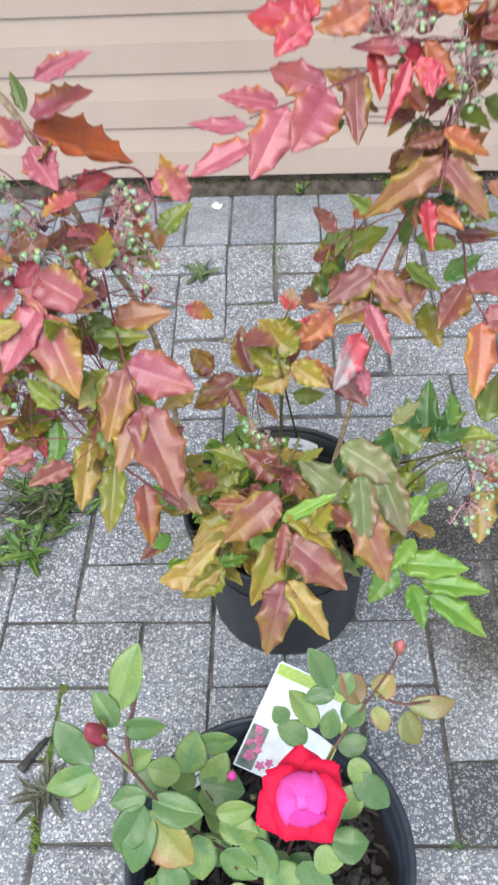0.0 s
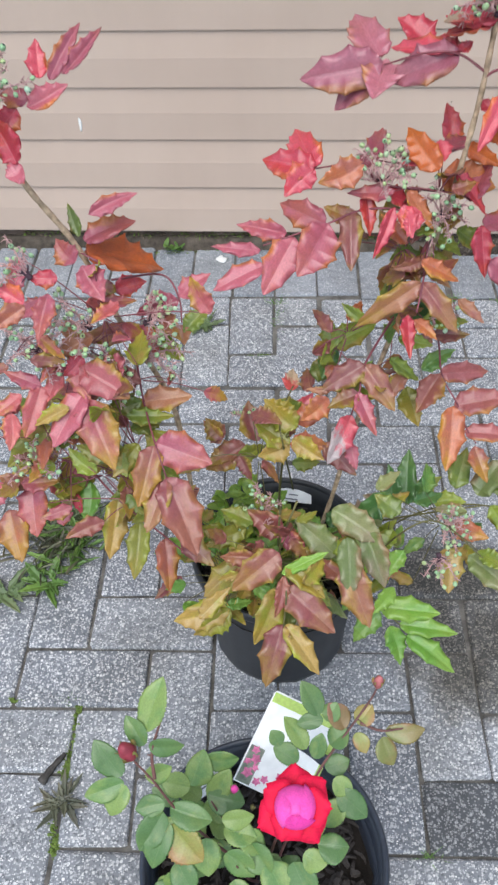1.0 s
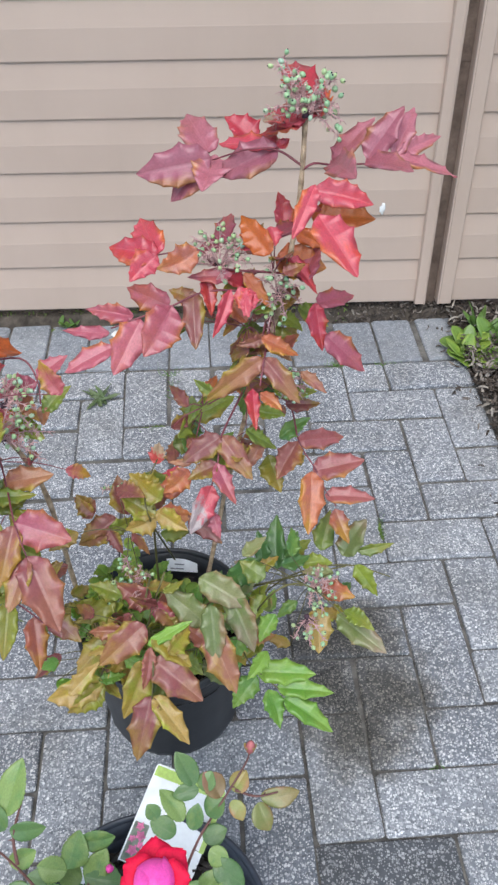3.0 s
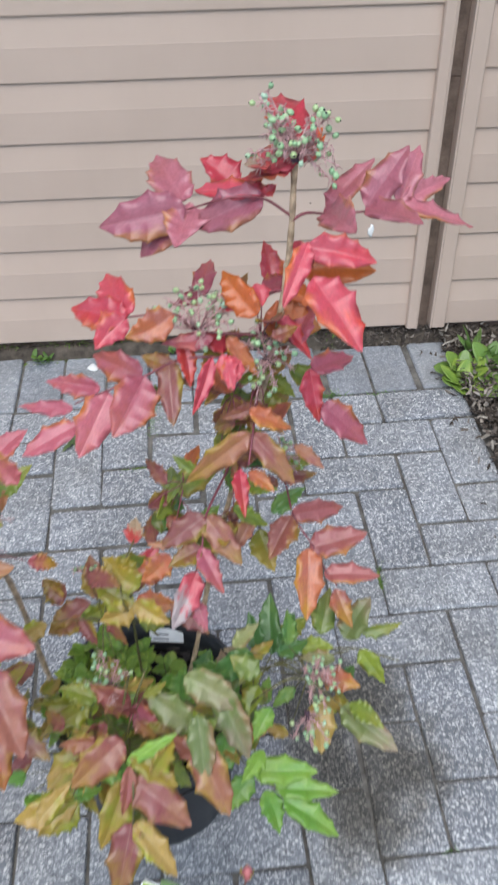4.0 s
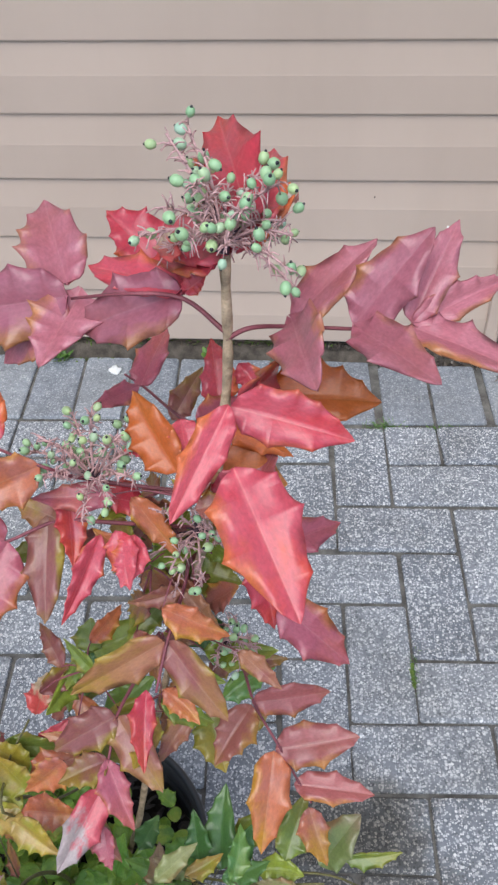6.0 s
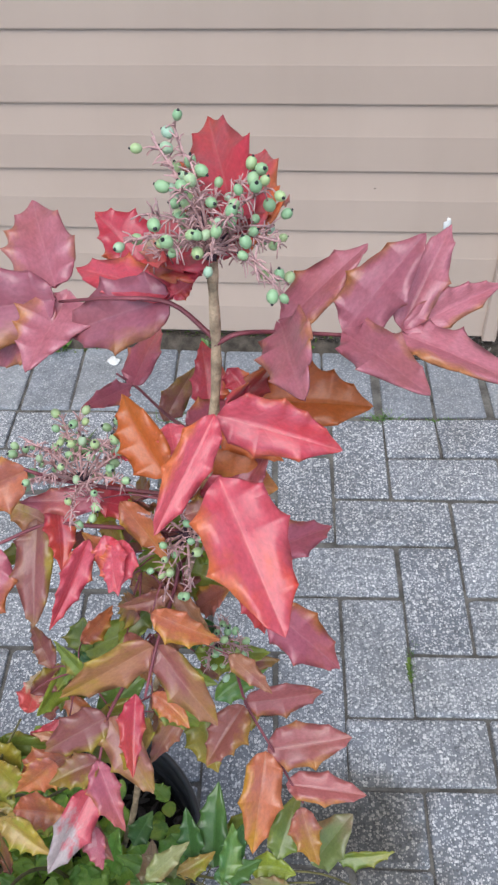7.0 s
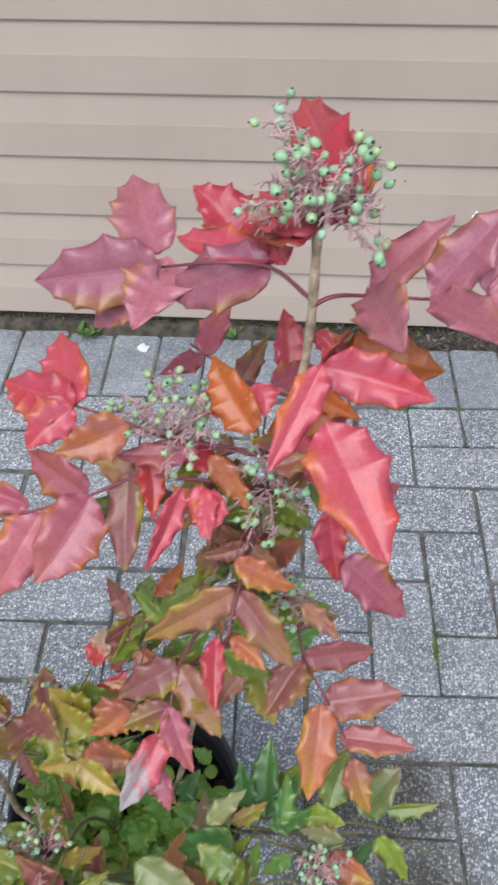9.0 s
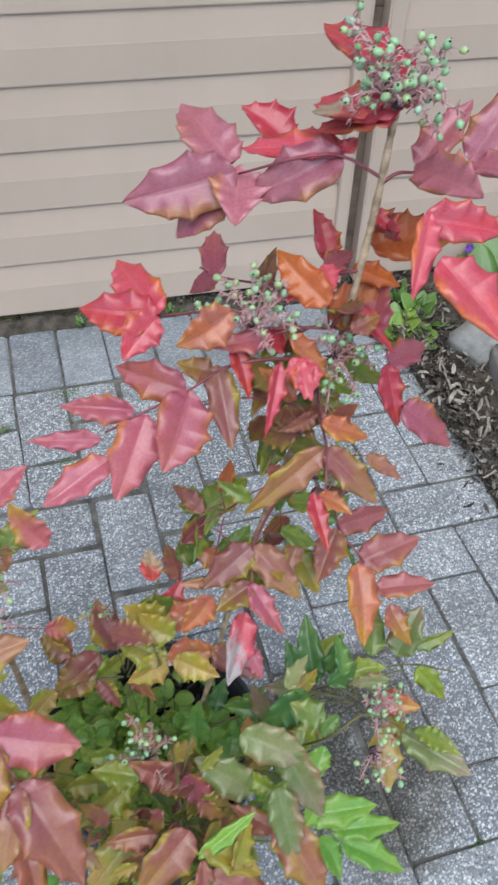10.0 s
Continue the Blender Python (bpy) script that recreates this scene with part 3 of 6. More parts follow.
for i in range(23):
    z = SILL + PITCH * i
    bm = bmesh.new()
    prism(bm, course(z), lambda q: -4.0, lean(0.4145))
    part("siding_board", mesh_of("siding_board", skew(bm), VINYL, smooth=False), wall)
    bm = bmesh.new()
    prism(bm, course(z), lean(0.499), lambda q: 4.0)
    part("siding_board", mesh_of("siding_board", skew(bm), VINYL, smooth=False), wall)


def channel(x0, x1, depth, mirror):
    """A pressed trim channel: a face strip with a rolled outer edge and a return."""
    bm = bmesh.new()
    top, out = 2.745, FACE - depth
    a, b = (x0, x1) if not mirror else (x1, x0)
    d = 1 if not mirror else -1
    line = [(a, FACE + 0.004), (a, out + 0.003), (a + d * 0.002, out), (b - d * 0.006, out), (b - d * 0.003, out - 0.003), (b, out - 0.001), (b, FACE + 0.012), (b - d * 0.003, FACE + 0.012), (b - d * 0.003, FACE + 0.004)]
    rings = []
    for z in (SILL - 0.002, 0.7, 1.4, top):
        rings.append([bm.verts.new((x - 0.007 * z, y, z)) for x, y in line])
    n = len(line)
    for p, q in zip(rings, rings[1:]):
        for k in range(n):
            bm.faces.new((p[k], p[(k + 1) % n], q[(k + 1) % n], q[k]))
    bm.faces.new(rings[0])
    bm.faces.new(rings[-1][::-1])
    bmesh.ops.recalc_face_normals(bm, faces=bm.faces)
    return mesh_of("trim_channel", skew(bm), VINYL, smooth=False)


part("trim_channel", channel(0.4105, 0.4365, 0.017, False), wall)
part("trim_channel", channel(0.4670, 0.5035, 0.017, True), wall)
bm = bmesh.new()
for z0, z1 in ((0.03, 0.62), (0.622, 2.74)):
    v = box(bm, (0.4365, 0.2335, z0), (0.4670, 0.25, z1))
    for q in v:
        q.co.x -= 0.007 * q.co.z
part("backing_board", mesh_of("backing_board", skew(bm), WOOD_DARK, smooth=False), wall, None, "weathered brown board in the joint")
# the eave that shuts the wall off above
bm = bmesh.new()
prism(bm, [(-0.35, 2.75), (0.9, 2.75), (0.9, 3.2), (-0.35, 2.83)], lambda z: -4.2, lambda z: 4.2)
part("eave", mesh_of("eave", skew(bm), VINYL, smooth=False), wall)


def splash(name, at, sx, sy, seed, flat, label, category, material=WHITE):
    rng = random.Random(seed)
    bm = bmesh.new()
    ring = []
    for k in range(18):
        a = math.tau * k / 18
        r = rng.uniform(0.6, 1.1)
        ring.append((sx * r * math.cos(a), sy * r * math.sin(a)))
    put = (lambda u, v, h: (at[0] + u, at[1] + v, at[2] + h)) if flat else (lambda u, v, h: (at[0] + u, at[1] - h, at[2] + v))
    low = [bm.verts.new(put(u, v, 0)) for u, v in ring]
    high = [bm.verts.new(put(u * 0.75, v * 0.75, 0.0012)) for u, v in ring]
    for k in range(18):
        bm.faces.new((low[k], low[(k + 1) % 18], high[(k + 1) % 18], high[k]))
    bm.faces.new(high)
    bm.faces.new(low[::-1])
    bmesh.ops.recalc_face_normals(bm, faces=bm.faces)
    tagged(new(name, mesh_of(name, bm, material)), label, category)


splash("paint_spot", (-0.345, 0.176, 0.0015), 0.015, 0.017, 2, True, "white paint splash on a border paver", "splash")
splash("scuff_mark", (0.305, 0.2050, 0.300), 0.0075, 0.017, 5, False, "white scuff on the siding", "scuff")
splash("scuff_mark", (-0.649, 0.2340, 0.322), 0.004, 0.020, 6, False, "thin pale scratch on the siding", "scuff")
splash("nail_hole", (0.168, 0.2090, 0.373), 0.0018, 0.0018, 7, False, "tiny dark nail hole in the siding", "hole", BERRY_EYE)


# ---- pots ----
def pot(at, radius, foot, height, material, label):
    ob = thing("plant_pot", (*at, 0), label, "plant pot")
    bm = bmesh.new()
    lip = radius - 0.004
    ribs = lambda a, z: 0.018 * max(0.0, math.cos(a * 14)) ** 6 if z < height - 0.05 else 0.0
    prof = [(0.01, 0.006), (foot - 0.012, 0.006), (foot - 0.006, 0.0), (foot, 0.004), (foot + 0.001, 0.012)]
    for k in range(1, 9):
        s = k / 8
        prof.append((foot + (lip - 0.008 - foot) * s, 0.012 + (height - 0.052) * s))
    prof += [(lip - 0.001, height - 0.036), (lip - 0.001, height - 0.006)]
    inner = [(lip - 0.004, height - 0.006), (lip - 0.006, height - 0.04), (lip - 0.012, height - 0.06), (foot - 0.004, 0.02), (0.01, 0.012)]
    lathe(bm, prof + inner, 80, ribs, at)
    part("pot_body", mesh_of("pot_body", bm, material), ob)
    bm = bmesh.new()
    rim = [(radius - 0.007, height - 0.016), (radius - 0.001, height - 0.016), (radius, height - 0.012), (radius, height - 0.004), (radius - 0.002, height), (radius - 0.005, height), (radius - 0.008, height - 0.004), (radius - 0.008, height - 0.014), (radius - 0.007, height - 0.016)]
    lathe(bm, rim, 80, None, at)
    part("pot_rim", mesh_of("pot_rim", bm, material), ob)
    bm = bmesh.new()
    rings = lathe(bm, [(0.001, height - 0.052), (radius * 0.4, height - 0.052), (radius * 0.7, height - 0.055), (radius - 0.012, height - 0.06)], 40, None, at)
    for v in bm.verts:
        v.co.z += 0.008 * noise.noise(v.co * 30)
    part("potting_soil", mesh_of("potting_soil", bm, WET_SOIL), ob)

    def spot(r):
        q, a = (radius - 0.02) * math.sqrt(r.random()), r.uniform(0, 6.28)
        return (at[0] + q * math.cos(a), at[1] + q * math.sin(a), height - 0.052 + r.uniform(0, 0.01)), 0.35

    chips("bark_chip", "", 420, spot, 0.020, int(radius * 1000), ob, WET_BARK)
    return ob


SHRUB, ROSE = (-0.197, -0.855), (-0.213, -1.267)
pot(SHRUB, 0.127, 0.102, 0.219, POT, "black ribbed plastic nursery pot holding the red-leaved shrub")
pot(ROSE, 0.138, 0.108, 0.198, POT_BLUE, "blue-black plastic nursery pot holding the rose")


# ---- the shrub ----
shrub = thing("mahonia_shrub", (*SHRUB, 0.17), "holly-leaved mahonia in red and bronze autumn colour with green berries", "shrub")


def branch(label, r0, r1, *points):
    bm = bmesh.new()
    tube(bm, points, r0, r1, 9, 8, 0.13)
    return part("branch", mesh_of("branch", bm, BARK if r0 > 0.0027 else STALK_GREEN), shrub, None, label)


right = branch("tall pale stem with crimson leaves", 0.0032, 0.0024, (-0.168, -0.858, 0.155), (-0.134, -0.857, 0.290), (-0.106, -0.848, 0.440), (-0.068, -0.854, 0.623), (-0.041, -0.863, 0.739), (-0.025, -0.859, 0.845), (-0.022, -0.863, 0.929))
left = branch("leaning pale stem with red leaves", 0.0038, 0.0026, (-0.212, -0.885, 0.155), (-0.256, -0.886, 0.205), (-0.296, -0.884, 0.250), (-0.308, -0.874, 0.315), (-0.319, -0.880, 0.511), (-0.361, -0.893, 0.648), (-0.387, -0.902, 0.742), (-0.415, -0.921, 0.816), (-0.439, -0.926, 0.886))
spray = branch("low arching stem with green leaves", 0.0020, 0.0008, (-0.173, -0.866, 0.155), (-0.143, -0.886, 0.265), (-0.093, -0.916, 0.340), (-0.023, -0.942, 0.396), (0.037, -0.947, 0.416))
front = branch("short front stem with bronze leaves", 0.0020, 0.0012, (-0.198, -0.881, 0.155), (-0.198, -0.911, 0.315), (-0.195, -0.962, 0.435), (-0.197, -1.032, 0.480))
centre = branch("short middle stem with yellow leaves", 0.0018, 0.0012, (-0.198, -0.851, 0.155), (-0.198, -0.866, 0.315), (-0.192, -0.902, 0.455), (-0.187, -0.927, 0.515))


def thicket(parent, at, reach, n, tones, seed, size=0.042, droop=0.5):
    """Smaller leaflets crowded round one stretch of a stem, pointing out and down."""
    rng = random.Random(seed)
    at = Vector(at)
    for _ in range(n):
        d = Vector((rng.gauss(0, 1), rng.gauss(0, 0.8), rng.gauss(0, 0.45) - droop * rng.random())).normalized()
        b = at + Vector((rng.gauss(0, reach), rng.gauss(0, reach * 0.6), rng.gauss(0, reach)))
        k = size * rng.uniform(0.75, 1.25)
        leaf(parent, b, b + d * k, k * rng.uniform(0.38, 0.52), rng.choice(tones))
        stalk(parent, at.lerp(b, 0.1), at.lerp(b, 0.6) + Vector((0, 0, 0.004)), b + d * 0.001, r=0.0007)


thicket(right, (-0.051, -0.869, 0.734), 0.026, 12, "VBOY", 1)
thicket(right, (-0.075, -0.872, 0.653), 0.030, 9, "VBVG", 2)
thicket(right, (-0.108, -0.887, 0.564), 0.028, 9, "VBBY", 3)
thicket(right, (-0.049, -0.869, 0.778), 0.022, 8, "RBPR", 4)
thicket(centre, (-0.220, -0.920, 0.470), 0.026, 11, "YBVB", 5)
thicket(left, (-0.370, -0.918, 0.672), 0.036, 14, "PQBY", 6)
thicket(left, (-0.416, -0.954, 0.588), 0.038, 13, "QPOY", 7)
thicket(left, (-0.443, -0.950, 0.502), 0.036, 11, "YVQB", 8)
thicket(left, (-0.388, -0.976, 0.502), 0.034, 14, "YVYQ", 18)
thicket(left, (-0.346, -0.980, 0.549), 0.032, 9, "VYBO", 9)
thicket(spray, (-0.008, -0.962, 0.401), 0.036, 14, "VSGY", 10)
thicket(spray, (-0.068, -0.957, 0.355), 0.030, 9, "SVGL", 11)
thicket(left, (-0.392, -0.925, 0.640), 0.040, 6, "QBPY", 31, 0.034)
thicket(left, (-0.345, -0.93, 0.60), 0.034, 6, "VBYQ", 32, 0.034)
thicket(left, (-0.45, -0.965, 0.665), 0.034, 6, "QPBQ", 33, 0.036)
thicket(left, (-0.475, -0.985, 0.565), 0.034, 6, "QYPB", 34, 0.038)
thicket(right, (-0.075, -0.868, 0.715), 0.030, 10, "BOVB", 35, 0.034)
thicket(right, (-0.125, -0.885, 0.625), 0.030, 8, "BVOB", 36, 0.034)
thicket(front, (-0.202, -1.037, 0.430), 0.036, 20, "YCVY", 12, 0.036)
thicket(front, (-0.257, -0.967, 0.375), 0.030, 14, "YVLY", 13, 0.036)
thicket(front, (-0.267, -0.976, 0.310), 0.032, 14, "YLYC", 15, 0.042, 0.9)
thicket(front, (-0.207, -1.027, 0.365), 0.034, 16, "YLCY", 16, 0.042, 0.9)
thicket(front, (-0.147, -0.987, 0.325), 0.030, 12, "YSBV", 17, 0.042, 0.9)
thicket(front, (-0.237, -1.032, 0.395), 0.034, 16, "YYLV", 19, 0.040, 0.8)
thicket(front, (-0.177, -1.052, 0.405), 0.034, 16, "YYVC", 27, 0.038, 0.8)
thicket(left, (-0.417, -0.980, 0.535), 0.036, 14, "YVQY", 21, 0.040)
thicket(left, (-0.348, -1.001, 0.492), 0.034, 12, "YVCY", 22, 0.040)
thicket(front, (-0.142, -0.992, 0.405), 0.030, 11, "SBVY", 14, 0.036)

# right
stalk(right, (-0.0235, -0.861, 0.883), (-0.044, -0.847, 0.892), (-0.070, -0.846, 0.894), (-0.104, -0.821, 0.874))
leaf(right, (-0.106, -0.816, 0.878), (-0.127, -0.758, 0.894), 0.031, "M")
leaf(right, (-0.062, -0.802, 0.881), (-0.090, -0.775, 0.897), 0.031, "R")
leaf(right, (-0.105, -0.820, 0.875), (-0.178, -0.814, 0.859), 0.035, "M")
leaf(right, (-0.108, -0.817, 0.876), (-0.146, -0.825, 0.835), 0.028, "M")
leaf(right, (-0.101, -0.813, 0.874), (-0.116, -0.859, 0.860), 0.035, "M")
leaf(right, (-0.044, -0.845, 0.894), (-0.100, -0.834, 0.864), 0.034, "M")
leaf(right, (-0.044, -0.844, 0.895), (-0.097, -0.804, 0.882), 0.022, "R")
leaf(right, (-0.044, -0.845, 0.894), (-0.033, -0.840, 0.900), 0.010, "R")
leaf(right, (-0.043, -0.846, 0.893), (-0.061, -0.797, 0.887), 0.016, "R")
stalk(right, (-0.0235, -0.861, 0.879), (-0.012, -0.859, 0.884), (0.007, -0.850, 0.878), (0.037, -0.856, 0.881), (0.057, -0.867, 0.890))
leaf(right, (0.007, -0.847, 0.880), (0.046, -0.832, 0.914), 0.023, "M")
leaf(right, (0.007, -0.847, 0.880), (0.017, -0.914, 0.893), 0.026, "M")
leaf(right, (0.035, -0.862, 0.888), (0.068, -0.849, 0.930), 0.025, "M")
leaf(right, (0.035, -0.862, 0.888), (0.066, -0.917, 0.899), 0.022, "M")
leaf(right, (0.060, -0.866, 0.892), (0.083, -0.826, 0.920), 0.019, "M")
leaf(right, (0.060, -0.866, 0.891), (0.112, -0.894, 0.882), 0.022, "M")
leaf(right, (0.060, -0.866, 0.891), (0.108, -0.838, 0.897), 0.014, "M")
leaf(right, (-0.012, -0.857, 0.939), (-0.030, -0.756, 0.938), 0.030, "R")
leaf(right, (-0.042, -0.870, 0.928), (-0.056, -0.816, 0.908), 0.010, "T")
leaf(right, (-0.010, -0.853, 0.929), (-0.002, -0.757, 0.921), 0.024, "R")
leaf(right, (-0.021, -0.868, 0.929), (-0.054, -0.814, 0.911), 0.022, "R")
leaf(right, (-0.017, -0.867, 0.930), (0.010, -0.776, 0.904), 0.022, "R")
leaf(right, (-0.026, -0.872, 0.925), (-0.056, -0.825, 0.900), 0.015, "R")
leaf(right, (-0.019, -0.912, 0.883), (0.033, -0.921, 0.872), 0.022, "R")
leaf(right, (-0.019, -0.921, 0.892), (-0.042, -0.959, 0.862), 0.015, "R")
leaf(right, (-0.033, -0.820, 0.797), (-0.038, -0.790, 0.825), 0.022, "R")
leaf(right, (-0.028, -0.847, 0.811), (0.009, -0.852, 0.792), 0.018, "A")
leaf(right, (-0.052, -0.871, 0.799), (-0.078, -0.831, 0.821), 0.023, "A")
leaf(right, (-0.017, -0.938, 0.873), (0.010, -0.992, 0.843), 0.031, "R")
leaf(right, (-0.008, -0.884, 0.751), (-0.001, -0.906, 0.707), 0.022, "R")
leaf(right, (0.002, -0.901, 0.724), (0.042, -0.915, 0.686), 0.025, "P")
leaf(right, (-0.006, -0.884, 0.750), (0.037, -0.853, 0.738), 0.022, "P")
leaf(right, (-0.020, -0.885, 0.859), (-0.000, -0.802, 0.815), 0.017, "R")
leaf(right, (-0.019, -0.848, 0.854), (-0.009, -0.860, 0.842), 0.012, "R")
stalk(right, (-0.030, -0.861, 0.817), (-0.061, -0.790, 0.764), (-0.092, -0.732, 0.737), (-0.107, -0.725, 0.744))
leaf(right, (-0.096, -0.731, 0.738), (-0.082, -0.673, 0.744), 0.023, "P")
leaf(right, (-0.097, -0.731, 0.738), (-0.124, -0.764, 0.747), 0.018, "P")
leaf(right, (-0.069, -0.773, 0.745), (-0.049, -0.746, 0.768), 0.020, "B")
leaf(right, (-0.051, -0.850, 0.818), (-0.047, -0.864, 0.804), 0.018, "R")
leaf(right, (-0.046, -0.855, 0.783), (0.006, -0.854, 0.772), 0.032, "O")
stalk(right, (-0.036, -0.863, 0.773), (-0.102, -0.859, 0.780), (-0.121, -0.878, 0.811), (-0.162, -0.838, 0.785))
leaf(right, (-0.162, -0.838, 0.785), (-0.181, -0.783, 0.797), 0.028, "R")
leaf(right, (-0.162, -0.838, 0.785), (-0.213, -0.814, 0.782), 0.029, "R")
leaf(right, (-0.163, -0.839, 0.785), (-0.192, -0.858, 0.767), 0.030, "R")
leaf(right, (-0.121, -0.878, 0.811), (-0.162, -0.892, 0.800), 0.026, "O")
stalk(right, (-0.041, -0.863, 0.744), (-0.092, -0.876, 0.764), (-0.123, -0.870, 0.758), (-0.152, -0.879, 0.750), (-0.185, -0.884, 0.741), (-0.212, -0.891, 0.735))
leaf(right, (-0.153, -0.879, 0.750), (-0.196, -0.847, 0.754), 0.027, "P")
leaf(right, (-0.151, -0.879, 0.750), (-0.180, -0.925, 0.723), 0.035, "P")
leaf(right, (-0.189, -0.882, 0.742), (-0.238, -0.865, 0.742), 0.020, "P")
leaf(right, (-0.182, -0.885, 0.740), (-0.212, -0.922, 0.700), 0.030, "P")
leaf(right, (-0.214, -0.889, 0.728), (-0.263, -0.876, 0.725), 0.016, "P")
leaf(right, (-0.211, -0.900, 0.720), (-0.260, -0.917, 0.702), 0.023, "P")
leaf(right, (-0.129, -0.868, 0.760), (-0.129, -0.913, 0.720), 0.020, "B")
leaf(right, (-0.127, -0.857, 0.743), (-0.154, -0.849, 0.751), 0.021, "B")
leaf(right, (-0.116, -0.864, 0.774), (-0.112, -0.894, 0.746), 0.017, "R")
leaf(right, (-0.092, -0.895, 0.777), (-0.112, -0.930, 0.745), 0.015, "R")
leaf(right, (-0.084, -0.893, 0.778), (-0.076, -0.917, 0.758), 0.019, "R")
leaf(right, (-0.075, -0.860, 0.762), (-0.105, -0.863, 0.773), 0.020, "R")
stalk(right, (-0.051, -0.862, 0.729), (-0.054, -0.880, 0.713), (-0.061, -0.917, 0.710), (-0.067, -0.938, 0.691))
leaf(right, (-0.055, -0.882, 0.711), (-0.088, -0.889, 0.706), 0.014, "B")
leaf(right, (-0.055, -0.882, 0.711), (-0.031, -0.902, 0.693), 0.015, "B")
leaf(right, (-0.056, -0.850, 0.701), (-0.082, -0.874, 0.679), 0.024, "V")
leaf(right, (-0.055, -0.854, 0.697), (-0.021, -0.862, 0.690), 0.026, "V")
leaf(right, (-0.071, -0.869, 0.671), (-0.036, -0.882, 0.658), 0.018, "Y")
leaf(right, (-0.062, -0.917, 0.710), (-0.122, -0.925, 0.664), 0.021, "B")
leaf(right, (-0.062, -0.917, 0.710), (-0.027, -0.944, 0.671), 0.022, "B")
leaf(right, (-0.074, -0.932, 0.683), (-0.073, -0.971, 0.661), 0.016, "R")
leaf(right, (-0.066, -0.926, 0.673), (-0.044, -0.941, 0.660), 0.014, "O")
leaf(right, (-0.059, -0.886, 0.571), (-0.082, -0.913, 0.547), 0.019, "B")
stalk(right, (-0.071, -0.895, 0.677), (-0.106, -0.903, 0.598), (-0.112, -0.923, 0.576), (-0.120, -0.933, 0.550))
leaf(right, (-0.107, -0.904, 0.597), (-0.151, -0.917, 0.572), 0.025, "B")
leaf(right, (-0.107, -0.904, 0.597), (-0.075, -0.940, 0.563), 0.024, "B")
leaf(right, (-0.112, -0.924, 0.575), (-0.146, -0.936, 0.564), 0.022, "B")
leaf(right, (-0.144, -0.921, 0.565), (-0.174, -0.933, 0.542), 0.025, "O")
leaf(right, (-0.114, -0.924, 0.576), (-0.094, -0.958, 0.544), 0.022, "P")
leaf(right, (-0.119, -0.933, 0.550), (-0.146, -0.979, 0.523), 0.026, "W")
leaf(right, (-0.120, -0.948, 0.524), (-0.113, -0.970, 0.504), 0.016, "P")
leaf(right, (-0.184, -0.867, 0.525), (-0.181, -0.833, 0.529), 0.020, "T")
leaf(right, (-0.184, -0.888, 0.506), (-0.158, -0.868, 0.523), 0.023, "R")
leaf(right, (-0.140, -0.842, 0.573), (-0.138, -0.823, 0.591), 0.025, "V")
leaf(right, (-0.140, -0.842, 0.573), (-0.088, -0.824, 0.588), 0.026, "V")
leaf(right, (-0.138, -0.841, 0.574), (-0.149, -0.872, 0.547), 0.025, "G")
leaf(right, (-0.163, -0.866, 0.553), (-0.127, -0.861, 0.556), 0.029, "V")
leaf(right, (-0.129, -0.870, 0.535), (-0.091, -0.848, 0.554), 0.025, "G")
leaf(right, (-0.178, -0.925, 0.522), (-0.203, -0.906, 0.540), 0.030, "Y")
leaf(right, (-0.183, -0.947, 0.528), (-0.148, -0.964, 0.513), 0.024, "Y")
stalk(right, (-0.071, -0.853, 0.612), (-0.030, -0.861, 0.607), (-0.016, -0.871, 0.553), (0.002, -0.890, 0.527), (0.015, -0.901, 0.499), (0.026, -0.914, 0.487))
leaf(right, (-0.033, -0.863, 0.605), (0.008, -0.863, 0.604), 0.018, "B")
leaf(right, (-0.033, -0.865, 0.603), (-0.050, -0.873, 0.596), 0.017, "B")
leaf(right, (-0.018, -0.870, 0.554), (0.040, -0.853, 0.542), 0.024, "K")
leaf(right, (-0.018, -0.871, 0.554), (-0.045, -0.904, 0.525), 0.029, "O")
leaf(right, (-0.001, -0.891, 0.525), (0.061, -0.883, 0.531), 0.029, "K")
leaf(right, (-0.002, -0.892, 0.525), (-0.011, -0.947, 0.476), 0.030, "O")
leaf(right, (0.013, -0.904, 0.496), (0.073, -0.909, 0.491), 0.023, "K")
leaf(right, (0.024, -0.916, 0.485), (0.038, -0.948, 0.458), 0.024, "O")
leaf(right, (-0.051, -0.862, 0.527), (-0.038, -0.897, 0.497), 0.030, "Y")
leaf(right, (-0.039, -0.870, 0.559), (-0.001, -0.852, 0.574), 0.019, "G")
leaf(right, (-0.020, -0.868, 0.518), (-0.007, -0.862, 0.523), 0.017, "Y")
leaf(right, (-0.052, -0.842, 0.721), (-0.078, -0.835, 0.728), 0.021, "V")
leaf(right, (-0.044, -0.848, 0.715), (-0.016, -0.862, 0.702), 0.021, "V")
leaf(right, (-0.060, -0.850, 0.701), (-0.086, -0.857, 0.694), 0.021, "V")
leaf(right, (-0.023, -0.842, 0.747), (-0.038, -0.863, 0.728), 0.017, "B")
leaf(right, (-0.072, -0.858, 0.667), (-0.096, -0.880, 0.650), 0.022, "V")
leaf(right, (-0.042, -0.888, 0.789), (-0.019, -0.882, 0.794), 0.016, "O")
leaf(right, (-0.055, -0.849, 0.728), (-0.068, -0.862, 0.716), 0.015, "B")
leaf(right, (-0.074, -0.895, 0.777), (-0.081, -0.916, 0.759), 0.018, "R")
leaf(right, (-0.033, -0.844, 0.679), (-0.018, -0.831, 0.691), 0.018, "Y")
